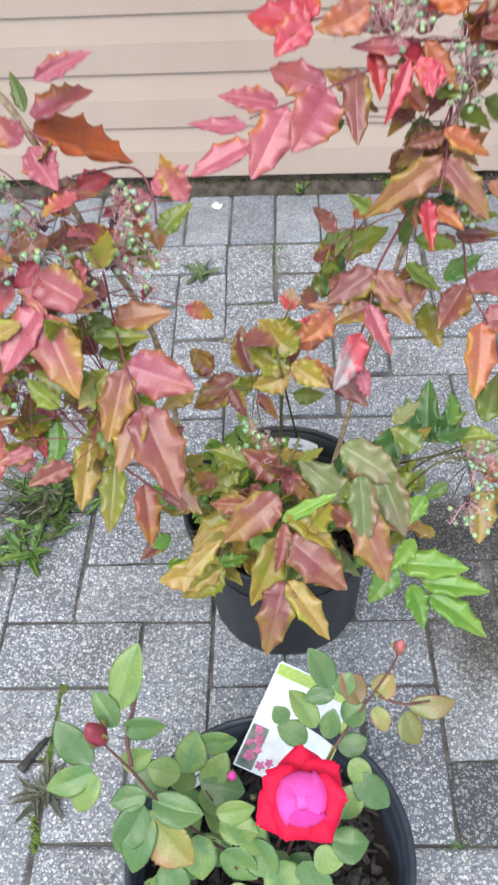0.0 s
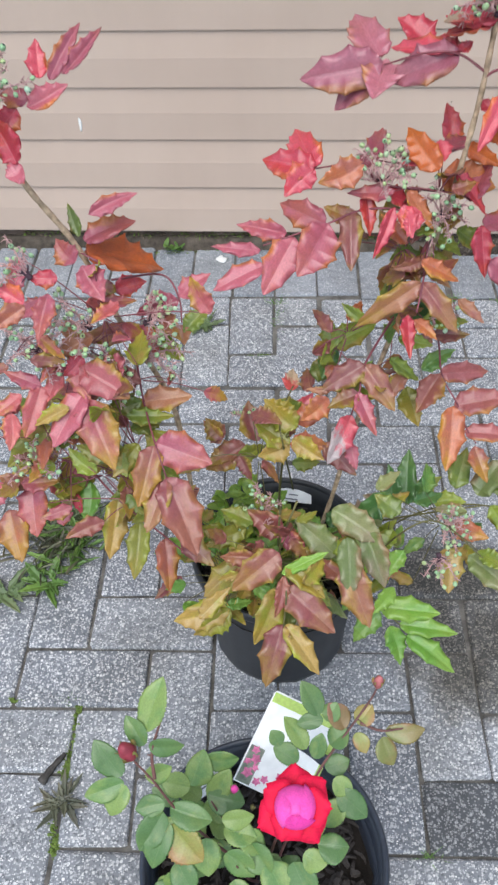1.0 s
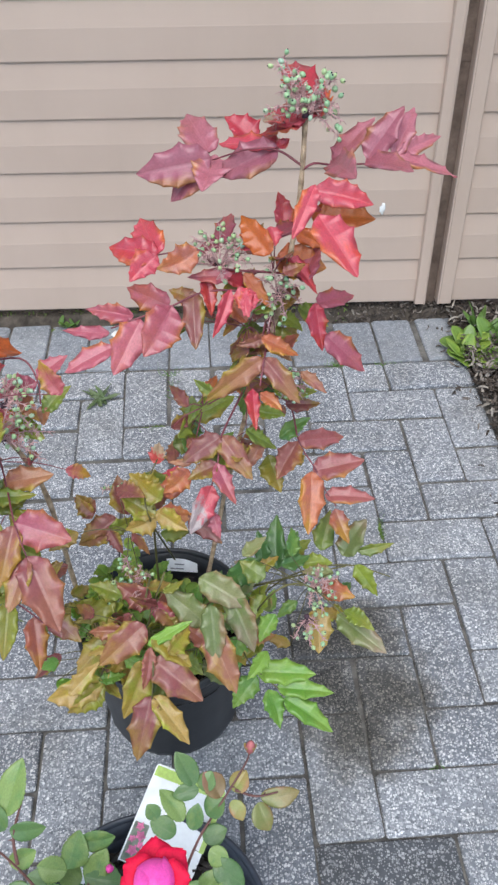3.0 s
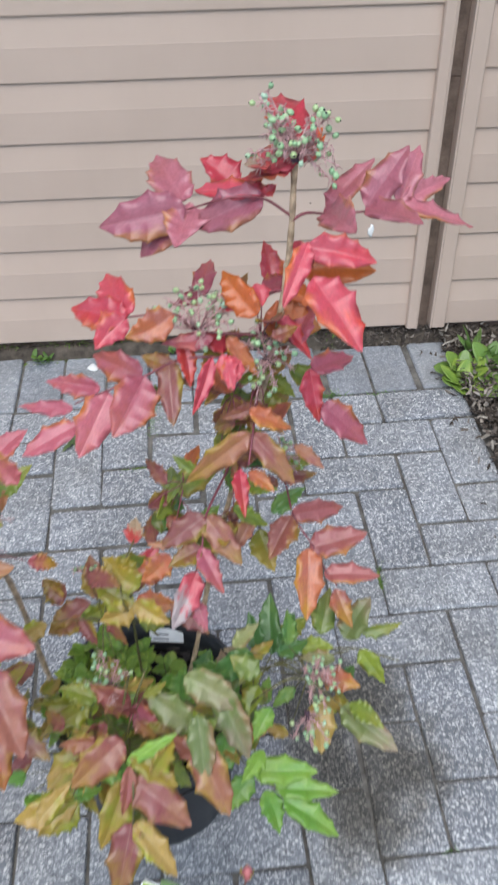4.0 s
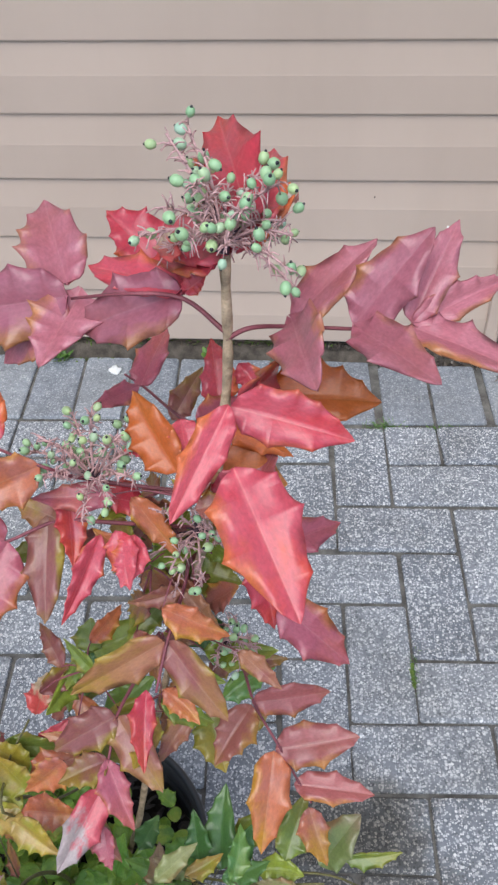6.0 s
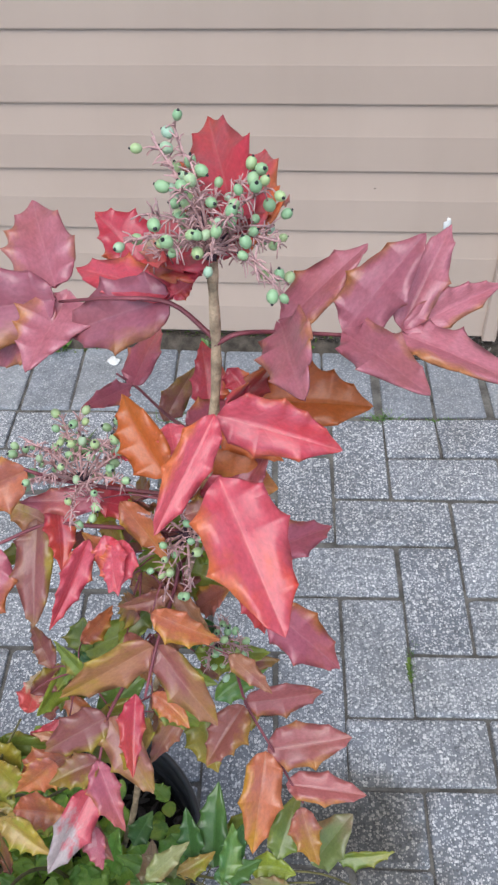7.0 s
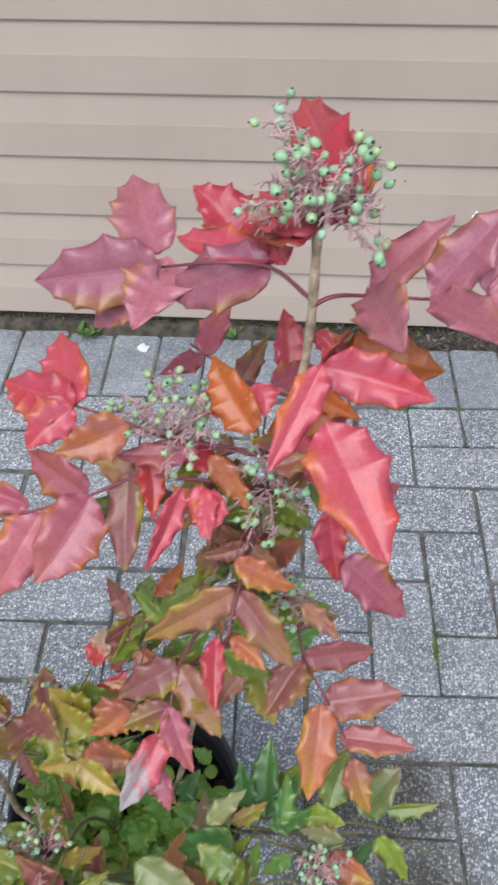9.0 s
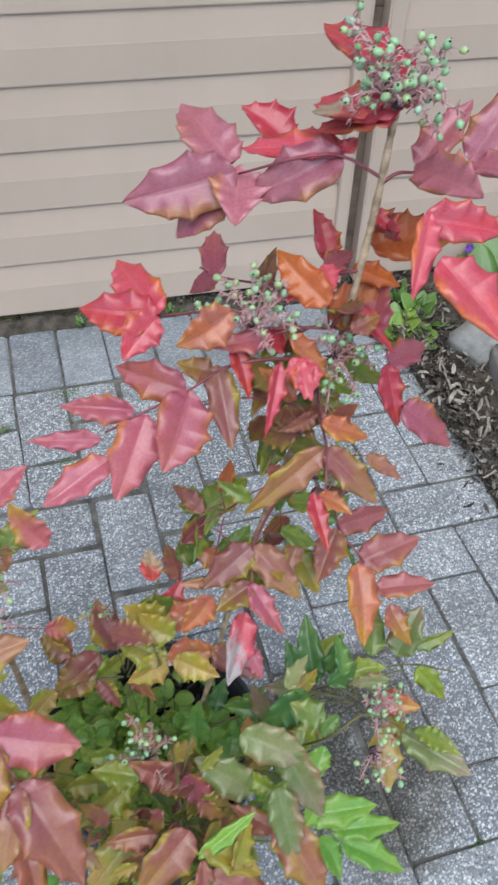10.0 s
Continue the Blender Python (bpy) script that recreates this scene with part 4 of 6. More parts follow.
leaf(right, (-0.154, -0.903, 0.265), (-0.144, -0.868, 0.298), 0.030, "L")
leaf(right, (-0.130, -0.879, 0.287), (-0.112, -0.855, 0.309), 0.024, "G")
leaf(right, (-0.103, -0.896, 0.270), (-0.071, -0.868, 0.296), 0.031, "L")
leaf(right, (-0.138, -0.891, 0.276), (-0.127, -0.918, 0.250), 0.029, "L")
leaf(right, (-0.184, -0.894, 0.275), (-0.163, -0.921, 0.249), 0.029, "L")
leaf(right, (-0.087, -0.886, 0.279), (-0.103, -0.918, 0.250), 0.027, "G")
leaf(right, (-0.008, -0.828, 0.814), (0.057, -0.828, 0.810), 0.032, "A")
# spray
stalk(spray, (-0.097, -0.908, 0.221), (-0.058, -0.906, 0.318), (-0.013, -0.933, 0.394), (0.043, -0.938, 0.407), (0.091, -0.957, 0.404))
stalk(spray, (-0.091, -0.910, 0.222), (-0.063, -1.001, 0.432), (-0.021, -0.997, 0.449), (0.024, -1.032, 0.431))
leaf(spray, (-0.044, -0.933, 0.401), (-0.041, -0.881, 0.443), 0.023, "G")
leaf(spray, (-0.062, -0.930, 0.407), (-0.067, -0.900, 0.437), 0.022, "G")
leaf(spray, (-0.031, -0.936, 0.414), (-0.019, -0.916, 0.450), 0.020, "G")
leaf(spray, (0.007, -0.937, 0.435), (0.023, -0.895, 0.461), 0.029, "V")
leaf(spray, (0.034, -0.936, 0.423), (0.065, -0.910, 0.458), 0.032, "S")
leaf(spray, (0.052, -0.932, 0.425), (0.098, -0.928, 0.432), 0.015, "V")
leaf(spray, (0.047, -0.952, 0.424), (0.073, -0.976, 0.392), 0.024, "V")
leaf(spray, (0.005, -0.963, 0.397), (0.045, -0.981, 0.399), 0.028, "O")
leaf(spray, (-0.002, -0.993, 0.397), (-0.004, -1.034, 0.365), 0.031, "Y")
leaf(spray, (0.022, -0.994, 0.384), (0.074, -1.043, 0.371), 0.031, "S")
leaf(spray, (-0.015, -0.936, 0.410), (0.022, -0.942, 0.417), 0.023, "V")
leaf(spray, (-0.068, -0.940, 0.408), (-0.098, -0.931, 0.416), 0.021, "S")
leaf(spray, (-0.063, -0.965, 0.394), (-0.076, -0.991, 0.378), 0.025, "V")
leaf(spray, (-0.078, -0.947, 0.406), (-0.101, -0.971, 0.393), 0.023, "S")
leaf(spray, (-0.051, -0.985, 0.380), (-0.072, -1.011, 0.361), 0.023, "L")
leaf(spray, (-0.063, -1.018, 0.353), (-0.089, -1.037, 0.323), 0.020, "L")
stalk(spray, (-0.076, -0.881, 0.231), (-0.090, -0.992, 0.318), (-0.074, -1.016, 0.308), (-0.041, -1.038, 0.287))
leaf(spray, (-0.076, -1.016, 0.308), (-0.003, -1.023, 0.305), 0.031, "L")
leaf(spray, (-0.075, -1.020, 0.304), (-0.107, -1.045, 0.275), 0.029, "L")
leaf(spray, (-0.063, -1.032, 0.292), (-0.050, -1.066, 0.257), 0.026, "L")
leaf(spray, (-0.052, -1.031, 0.294), (0.018, -1.040, 0.288), 0.024, "L")
leaf(spray, (-0.043, -1.040, 0.284), (0.014, -1.073, 0.254), 0.029, "L")
leaf(spray, (-0.095, -0.980, 0.331), (-0.119, -1.013, 0.294), 0.029, "L")
leaf(spray, (-0.082, -0.953, 0.360), (-0.091, -0.982, 0.329), 0.038, "L")
# front
stalk(front, (-0.177, -0.987, 0.472), (-0.196, -1.022, 0.434), (-0.189, -1.091, 0.456), (-0.192, -1.118, 0.427))
leaf(front, (-0.194, -1.013, 0.443), (-0.232, -0.992, 0.463), 0.033, "C")
leaf(front, (-0.196, -1.065, 0.483), (-0.245, -1.091, 0.452), 0.031, "C")
leaf(front, (-0.189, -1.074, 0.474), (-0.149, -1.098, 0.450), 0.023, "Y")
leaf(front, (-0.193, -1.010, 0.447), (-0.165, -1.032, 0.425), 0.022, "P")
leaf(front, (-0.194, -1.080, 0.467), (-0.146, -1.065, 0.485), 0.013, "L")
leaf(front, (-0.189, -1.090, 0.457), (-0.139, -1.123, 0.425), 0.033, "C")
leaf(front, (-0.191, -1.081, 0.466), (-0.201, -1.112, 0.433), 0.016, "C")
leaf(front, (-0.190, -1.116, 0.429), (-0.155, -1.153, 0.393), 0.023, "Y")
leaf(front, (-0.193, -1.116, 0.429), (-0.210, -1.161, 0.381), 0.028, "C")
leaf(front, (-0.196, -1.090, 0.456), (-0.222, -1.130, 0.412), 0.031, "Y")
leaf(front, (-0.251, -1.066, 0.384), (-0.314, -1.076, 0.369), 0.030, "Y")
leaf(front, (-0.250, -1.068, 0.382), (-0.292, -1.088, 0.359), 0.030, "Y")
leaf(front, (-0.238, -1.032, 0.420), (-0.280, -1.058, 0.390), 0.033, "Y")
leaf(front, (-0.134, -1.029, 0.430), (-0.179, -1.000, 0.458), 0.028, "S")
leaf(front, (-0.127, -1.055, 0.497), (-0.124, -1.098, 0.452), 0.023, "S")
leaf(front, (-0.106, -1.008, 0.453), (-0.081, -1.055, 0.407), 0.028, "S")
leaf(front, (-0.129, -1.072, 0.479), (-0.104, -1.120, 0.431), 0.030, "C")
leaf(front, (-0.139, -0.994, 0.467), (-0.084, -1.021, 0.442), 0.030, "S")
leaf(front, (-0.065, -0.999, 0.466), (-0.093, -0.984, 0.480), 0.028, "V")
leaf(front, (-0.233, -1.006, 0.448), (-0.279, -1.020, 0.431), 0.026, "Y")
leaf(front, (-0.238, -1.017, 0.436), (-0.252, -1.046, 0.405), 0.026, "Y")
leaf(front, (-0.224, -1.002, 0.453), (-0.262, -0.991, 0.462), 0.023, "V")
leaf(front, (-0.171, -1.051, 0.405), (-0.139, -1.068, 0.388), 0.023, "V")
leaf(front, (-0.179, -1.023, 0.434), (-0.154, -1.043, 0.414), 0.023, "Y")
leaf(front, (-0.159, -0.889, 0.274), (-0.180, -0.919, 0.254), 0.030, "L")
leaf(front, (-0.138, -0.921, 0.274), (-0.158, -0.941, 0.254), 0.032, "L")
leaf(front, (-0.131, -0.869, 0.274), (-0.117, -0.894, 0.254), 0.028, "L")
leaf(front, (-0.115, -0.904, 0.274), (-0.130, -0.934, 0.254), 0.032, "L")
leaf(front, (-0.193, -0.871, 0.274), (-0.212, -0.894, 0.254), 0.028, "L")
leaf(front, (-0.108, -0.884, 0.274), (-0.100, -0.912, 0.254), 0.028, "L")
leaf(front, (-0.173, -0.865, 0.274), (-0.150, -0.884, 0.254), 0.024, "L")

# centre
stalk(centre, (-0.178, -0.809, 0.283), (-0.192, -0.933, 0.500), (-0.196, -0.907, 0.524), (-0.181, -0.882, 0.547))
leaf(centre, (-0.180, -0.910, 0.523), (-0.214, -0.894, 0.538), 0.028, "Y")
leaf(centre, (-0.179, -0.913, 0.520), (-0.142, -0.902, 0.534), 0.028, "O")
leaf(centre, (-0.185, -0.930, 0.502), (-0.226, -0.910, 0.520), 0.031, "Y")
leaf(centre, (-0.185, -0.930, 0.502), (-0.221, -0.938, 0.491), 0.029, "Y")
leaf(centre, (-0.185, -0.930, 0.502), (-0.141, -0.932, 0.502), 0.027, "O")
leaf(centre, (-0.222, -0.886, 0.461), (-0.234, -0.852, 0.496), 0.031, "B")
leaf(centre, (-0.238, -0.879, 0.449), (-0.286, -0.899, 0.425), 0.030, "B")
leaf(centre, (-0.148, -0.930, 0.504), (-0.111, -0.956, 0.479), 0.028, "B")
leaf(centre, (-0.264, -0.885, 0.463), (-0.285, -0.867, 0.481), 0.025, "B")
# left
stalk(left, (-0.367, -0.914, 0.734), (-0.382, -0.909, 0.740))
leaf(left, (-0.380, -0.908, 0.740), (-0.319, -0.840, 0.673), 0.035, "A")
leaf(left, (-0.380, -0.900, 0.748), (-0.331, -0.885, 0.759), 0.024, "P")
leaf(left, (-0.370, -0.904, 0.778), (-0.325, -0.888, 0.790), 0.016, "P")
leaf(left, (-0.385, -0.897, 0.750), (-0.396, -0.874, 0.772), 0.012, "V")
leaf(left, (-0.389, -0.915, 0.733), (-0.407, -0.898, 0.749), 0.024, "P")
leaf(left, (-0.382, -0.917, 0.731), (-0.360, -0.942, 0.708), 0.028, "P")
leaf(left, (-0.370, -0.857, 0.659), (-0.336, -0.849, 0.665), 0.022, "R")
leaf(left, (-0.376, -0.849, 0.667), (-0.384, -0.869, 0.649), 0.025, "B")
stalk(left, (-0.373, -0.849, 0.667), (-0.319, -0.850, 0.674), (-0.301, -0.868, 0.657), (-0.298, -0.887, 0.640))
leaf(left, (-0.301, -0.867, 0.658), (-0.268, -0.848, 0.674), 0.023, "P")
leaf(left, (-0.301, -0.870, 0.656), (-0.346, -0.882, 0.646), 0.026, "P")
leaf(left, (-0.296, -0.894, 0.633), (-0.265, -0.873, 0.652), 0.021, "V")
leaf(left, (-0.298, -0.889, 0.638), (-0.295, -0.904, 0.624), 0.018, "B")
leaf(left, (-0.346, -0.900, 0.646), (-0.321, -0.927, 0.620), 0.027, "P")
leaf(left, (-0.346, -0.903, 0.643), (-0.399, -0.910, 0.638), 0.023, "B")
leaf(left, (-0.340, -0.888, 0.630), (-0.296, -0.909, 0.609), 0.024, "V")
leaf(left, (-0.398, -0.946, 0.738), (-0.426, -0.946, 0.738), 0.019, "R")
leaf(left, (-0.407, -0.956, 0.728), (-0.416, -0.989, 0.699), 0.021, "P")
leaf(left, (-0.429, -0.963, 0.722), (-0.458, -0.951, 0.734), 0.021, "R")
leaf(left, (-0.428, -0.965, 0.721), (-0.458, -0.983, 0.706), 0.021, "O")
leaf(left, (-0.392, -0.960, 0.641), (-0.342, -0.982, 0.621), 0.032, "Q")
leaf(left, (-0.412, -0.961, 0.640), (-0.426, -0.986, 0.618), 0.023, "Q")
leaf(left, (-0.389, -0.977, 0.626), (-0.418, -1.018, 0.589), 0.032, "P")
leaf(left, (-0.387, -0.983, 0.620), (-0.357, -1.033, 0.573), 0.035, "Q")
leaf(left, (-0.430, -0.973, 0.630), (-0.446, -1.011, 0.595), 0.023, "Q")
leaf(left, (-0.430, -0.973, 0.630), (-0.468, -0.963, 0.640), 0.018, "P")
leaf(left, (-0.450, -0.979, 0.624), (-0.478, -0.997, 0.610), 0.019, "Q")
leaf(left, (-0.460, -0.993, 0.613), (-0.461, -1.021, 0.587), 0.018, "Q")
leaf(left, (-0.389, -0.950, 0.648), (-0.409, -0.964, 0.635), 0.021, "R")
leaf(left, (-0.379, -0.935, 0.662), (-0.418, -0.951, 0.647), 0.023, "B")
leaf(left, (-0.451, -0.924, 0.525), (-0.499, -0.959, 0.495), 0.033, "Y")
leaf(left, (-0.443, -0.943, 0.508), (-0.494, -0.964, 0.490), 0.028, "Y")
leaf(left, (-0.454, -0.920, 0.502), (-0.477, -0.949, 0.477), 0.027, "V")
leaf(left, (-0.471, -0.974, 0.481), (-0.512, -0.966, 0.488), 0.021, "B")
leaf(left, (-0.472, -0.974, 0.482), (-0.465, -1.017, 0.443), 0.031, "P")
leaf(left, (-0.497, -0.994, 0.463), (-0.481, -1.038, 0.425), 0.031, "O")
leaf(left, (-0.503, -0.972, 0.484), (-0.522, -1.000, 0.458), 0.027, "P")
stalk(left, (-0.343, -0.926, 0.622), (-0.338, -0.944, 0.581), (-0.318, -1.011, 0.585), (-0.307, -1.035, 0.564))
leaf(left, (-0.318, -1.009, 0.587), (-0.262, -1.023, 0.572), 0.035, "P")
leaf(left, (-0.320, -1.011, 0.585), (-0.335, -1.057, 0.545), 0.028, "O")
leaf(left, (-0.307, -1.034, 0.564), (-0.276, -1.092, 0.514), 0.040, "K")
leaf(left, (-0.307, -1.036, 0.562), (-0.326, -1.076, 0.529), 0.023, "B")
leaf(left, (-0.340, -0.944, 0.581), (-0.287, -0.939, 0.585), 0.025, "B")
leaf(left, (-0.340, -0.944, 0.581), (-0.377, -0.949, 0.577), 0.024, "V")
stalk(left, (-0.421, -0.947, 0.504), (-0.375, -0.984, 0.470), (-0.320, -1.026, 0.458), (-0.290, -1.059, 0.467))
leaf(left, (-0.375, -0.983, 0.471), (-0.384, -1.034, 0.426), 0.028, "Y")
leaf(left, (-0.347, -1.014, 0.470), (-0.353, -1.062, 0.428), 0.023, "Y")
leaf(left, (-0.320, -1.028, 0.457), (-0.314, -1.071, 0.419), 0.023, "O")
leaf(left, (-0.299, -1.044, 0.479), (-0.264, -1.066, 0.460), 0.027, "B")
leaf(left, (-0.406, -0.970, 0.483), (-0.412, -1.004, 0.452), 0.024, "L")
leaf(left, (-0.422, -0.957, 0.495), (-0.411, -0.974, 0.479), 0.016, "P")
leaf(left, (-0.425, -0.979, 0.475), (-0.415, -0.997, 0.458), 0.014, "R")
leaf(left, (-0.443, -1.004, 0.453), (-0.425, -0.995, 0.460), 0.016, "P")
leaf(left, (-0.340, -0.989, 0.565), (-0.366, -1.016, 0.543), 0.025, "Y")
leaf(left, (-0.369, -0.990, 0.565), (-0.351, -1.016, 0.543), 0.025, "V")
leaf(left, (-0.420, -0.935, 0.489), (-0.445, -0.963, 0.464), 0.027, "Y")
leaf(left, (-0.267, -0.886, 0.457), (-0.288, -0.866, 0.476), 0.021, "B")
leaf(left, (-0.241, -0.879, 0.446), (-0.285, -0.899, 0.429), 0.027, "B")
leaf(left, (-0.412, -0.939, 0.846), (-0.433, -0.910, 0.874), 0.029, "R")
leaf(left, (-0.408, -0.940, 0.845), (-0.422, -0.947, 0.839), 0.024, "P")
leaf(left, (-0.404, -0.905, 0.878), (-0.370, -0.891, 0.891), 0.019, "P")
leaf(left, (-0.386, -0.888, 0.893), (-0.361, -0.852, 0.925), 0.013, "P")
leaf(left, (-0.375, -0.884, 0.896), (-0.343, -0.855, 0.922), 0.013, "P")
leaf(left, (-0.394, -0.887, 0.894), (-0.398, -0.862, 0.917), 0.019, "R")
leaf(left, (-0.404, -0.901, 0.881), (-0.432, -0.893, 0.889), 0.022, "P")
leaf(left, (-0.413, -0.905, 0.878), (-0.432, -0.922, 0.862), 0.020, "R")


# ---- berries ----
BUD_SCALE = plain("dark_bud_scale", (0.075, 0.045, 0.06), 0.8, 0.2, 0.3, 80, 0.2)


def berry_mesh(n):
    bm = bmesh.new()
    prof = [(0.0006, -0.0046), (0.0024, -0.0038), (0.0037, -0.0015), (0.0039, 0.0008), (0.0031, 0.0031), (0.0013, 0.0045), (0.0007, 0.0049), (0.0009, 0.0056), (0.0001, 0.0058)]
    rings = lathe(bm, prof, 10)
    for f in bm.faces:
        if min(v.co.z for v in f.verts) > 0.0044:
            f.material_index = 1
    return mesh_of("berry", bm, BERRY, BERRY_EYE)


BERRY_MESH = berry_mesh(0)


def berry_cluster(at, axis, sprays, length, berries, spread, seed, droop=0.12):
    """Racemes of young berries: thin pink stalks that fan out from one point, with side stalks, many of them still bare."""
    rng = random.Random(seed)
    at, axis = Vector(at), Vector(axis).normalized()
    u = axis.orthogonal().normalized()
    w = axis.cross(u)
    bm = bmesh.new()
    tube(bm, (at - axis * 0.004, at, at + axis * 0.006), 0.0034, 0.002, 7, 2)
    for _ in range(14):
        o = (Vector((rng.gauss(0, 1), rng.gauss(0, 1), rng.gauss(0, 1))).normalized() + axis * 0.9).normalized()
        tube(bm, (at, at + o * 0.005, at + o * rng.uniform(0.007, 0.011)), 0.0012, 0.0003, 4, 1)
    for f in bm.faces:
        f.material_index = 1
    ends = []
    for i in range(sprays):
        a = 2.4 * i + rng.uniform(-0.3, 0.3)
        tilt = spread * math.sqrt((i + 0.5) / sprays) * rng.uniform(0.85, 1.1)
        d = (axis * math.cos(tilt) + (u * math.cos(a) + w * math.sin(a)) * math.sin(tilt)).normalized()
        L = length * rng.uniform(0.7, 1.1)
        mid, tip = at + d * L * 0.5 + Vector((0, 0, 0.003)), at + d * L - Vector((0, 0, L * droop))
        tube(bm, (at, mid, tip), 0.0008, 0.0005, 5, 4)
        for s in range(int(berries / sprays * 6) + 8):
            f = rng.uniform(0.18, 1.0)
            p = at.lerp(mid, f * 2) if f < 0.5 else mid.lerp(tip, f * 2 - 1)
            o = (Vector((rng.gauss(0, 1), rng.gauss(0, 1), rng.gauss(0, 1))).normalized() + d * 0.4).normalized()
            e = p + o * rng.uniform(0.004, 0.008)
            tube(bm, (p, p.lerp(e, 0.5) + Vector((0, 0, 0.001)), e), 0.0005, 0.0003, 4, 1)
            if f > 0.35:
                ends.append((e, o))
    cluster = part("raceme", mesh_of("raceme", bm, PEDICEL, BUD_SCALE), shrub)
    rng.shuffle(ends)
    taken = []
    for e, o in ends:
        if len(taken) < berries and all((e - q).length > 0.0042 for q in taken):
            taken.append(e)
            k = rng.uniform(0.48, 0.70)
            m = Matrix.Translation(e + o * 0.003 * k) @ o.to_track_quat("Z", "Y").to_matrix().to_4x4() @ Matrix.Scale(k, 4)
            part("berry", BERRY_MESH, cluster, m)


berry_cluster((-0.022, -0.865, 0.932), (0.2, 0.35, 0.7), 20, 0.039, 68, 1.75, 1)
berry_cluster((-0.024, -0.859, 0.936), (-0.34, 0.65, 0.45), 3, 0.045, 11, 0.35, 21, 0.0)
berry_cluster((-0.101, -0.859, 0.781), (-0.1, 0.1, 0.8), 14, 0.046, 56, 1.6, 2)
berry_cluster((-0.044, -0.873, 0.754), (-0.1, -0.5, 0.4), 9, 0.036, 26, 1.3, 3)
berry_cluster((-0.036, -0.870, 0.635), (0.2, -0.2, 0.3), 6, 0.03, 20, 1.1, 4)
berry_cluster((-0.214, -0.982, 0.440), (-0.2, -0.1, 0.5), 10, 0.040, 34, 1.6, 5)
berry_cluster((-0.005, -0.977, 0.416), (0.2, -0.3, 0.5), 8, 0.035, 28, 1.1, 6)
berry_cluster((-0.017, -1.012, 0.406), (0.1, -0.4, -0.4), 5, 0.03, 14, 1.1, 7)
berry_cluster((-0.336, -0.928, 0.628), (0.3, 0.0, 0.1), 9, 0.05, 30, 1.1, 8)
berry_cluster((-0.385, -0.928, 0.668), (-0.2, -0.2, 0.3), 8, 0.045, 26, 1.1, 9)
berry_cluster((-0.425, -0.947, 0.742), (-0.3, 0.0, 0.4), 5, 0.04, 14, 1.1, 10)
berry_cluster((-0.396, -0.974, 0.578), (0.0, -0.2, 0.4), 6, 0.035, 18, 1.1, 11)
berry_cluster((-0.434, -0.926, 0.886), (0.1, 0.2, 0.5), 9, 0.05, 34, 1.1, 12)
berry_cluster((-0.232, -0.862, 0.470), (-0.2, 0.2, 0.4), 4, 0.025, 10, 1.1, 13)

berry_cluster((-0.365, -0.935, 0.615), (-0.1, -0.3, 0.3), 8, 0.045, 34, 1.4, 14)
berry_cluster((-0.43, -0.955, 0.66), (0.2, -0.2, 0.4), 8, 0.042, 30, 1.4, 15)
berry_cluster((-0.33, -0.905, 0.655), (0.4, 0.0, 0.2), 6, 0.040, 24, 1.2, 16)
berry_cluster((-0.455, -0.985, 0.53), (0.0, -0.2, 0.4), 6, 0.035, 20, 1.3, 17)

# small seedlings that fill the pot round the stems
seedlings = thing("seedlings", (*SHRUB, 0.17), "bright green round-leaved seedlings filling the pot", "weed", kind="stuff")
rng = random.Random(12)
bm = bmesh.new()
for _ in range(240):
    a, q = rng.uniform(0, 6.28), 0.098 * math.sqrt(rng.random())
    if q * math.cos(a) > 0.045 and rng.random() < 0.8 or q * math.sin(a) > 0.05 and q * math.cos(a) > -0.04:
        continue
    foot = Vector((SHRUB[0] + q * math.cos(a), SHRUB[1] + q * math.sin(a), 0.165))
    head = foot + Vector((rng.uniform(-0.008, 0.008), rng.uniform(-0.008, 0.008), rng.uniform(0.02, 0.085) + (0.035 if q * math.cos(a) < 0 else 0.0)))
    tube(bm, (foot, foot.lerp(head, 0.5) + Vector((0.003, 0, 0.004)), head), 0.0008, 0.0005, 4, 2)
    for k in range(rng.choice((1, 2, 3))):
        d = Vector((rng.gauss(0, 1), rng.gauss(0, 1), rng.uniform(-0.2, 0.5))).normalized()
        size = rng.uniform(0.015, 0.028)
        set_leaf("seedling_leaf", ("round", "holly")[k % 2], seedlings, head, head + d * size, size * 0.8, CLOVER, (0, -0.2, 1), 0.3)
part("seedling_stems", mesh_of("seedling_stems", bm, STALK_GREEN), seedlings)


def card(name, at, right_, up_, w, h, material, parent, label="", thick=0.0008):
    """A thin plastic card with its lower edge's middle at the given place."""
    r, u = Vector(right_).normalized(), Vector(up_).normalized()
    n = r.cross(u)
    bm = bmesh.new()
    pts = [(-0.5, 0), (0.5, 0), (0.5, 0.97), (0.47, 1), (-0.47, 1), (-0.5, 0.97)]
    f = [bm.verts.new(Vector(at) + r * (a * w) + u * (b * h) + n * thick) for a, b in pts]
    g = [bm.verts.new(Vector(at) + r * (a * w) + u * (b * h)) for a, b in pts]
    bm.faces.new(f)
    bm.faces.new(g[::-1])
    for k in range(6):
        bm.faces.new((g[k], g[(k + 1) % 6], f[(k + 1) % 6], f[k]))
    bmesh.ops.recalc_face_normals(bm, faces=bm.faces)
    return part(name, mesh_of(name, bm, material, smooth=False), parent, None, label)


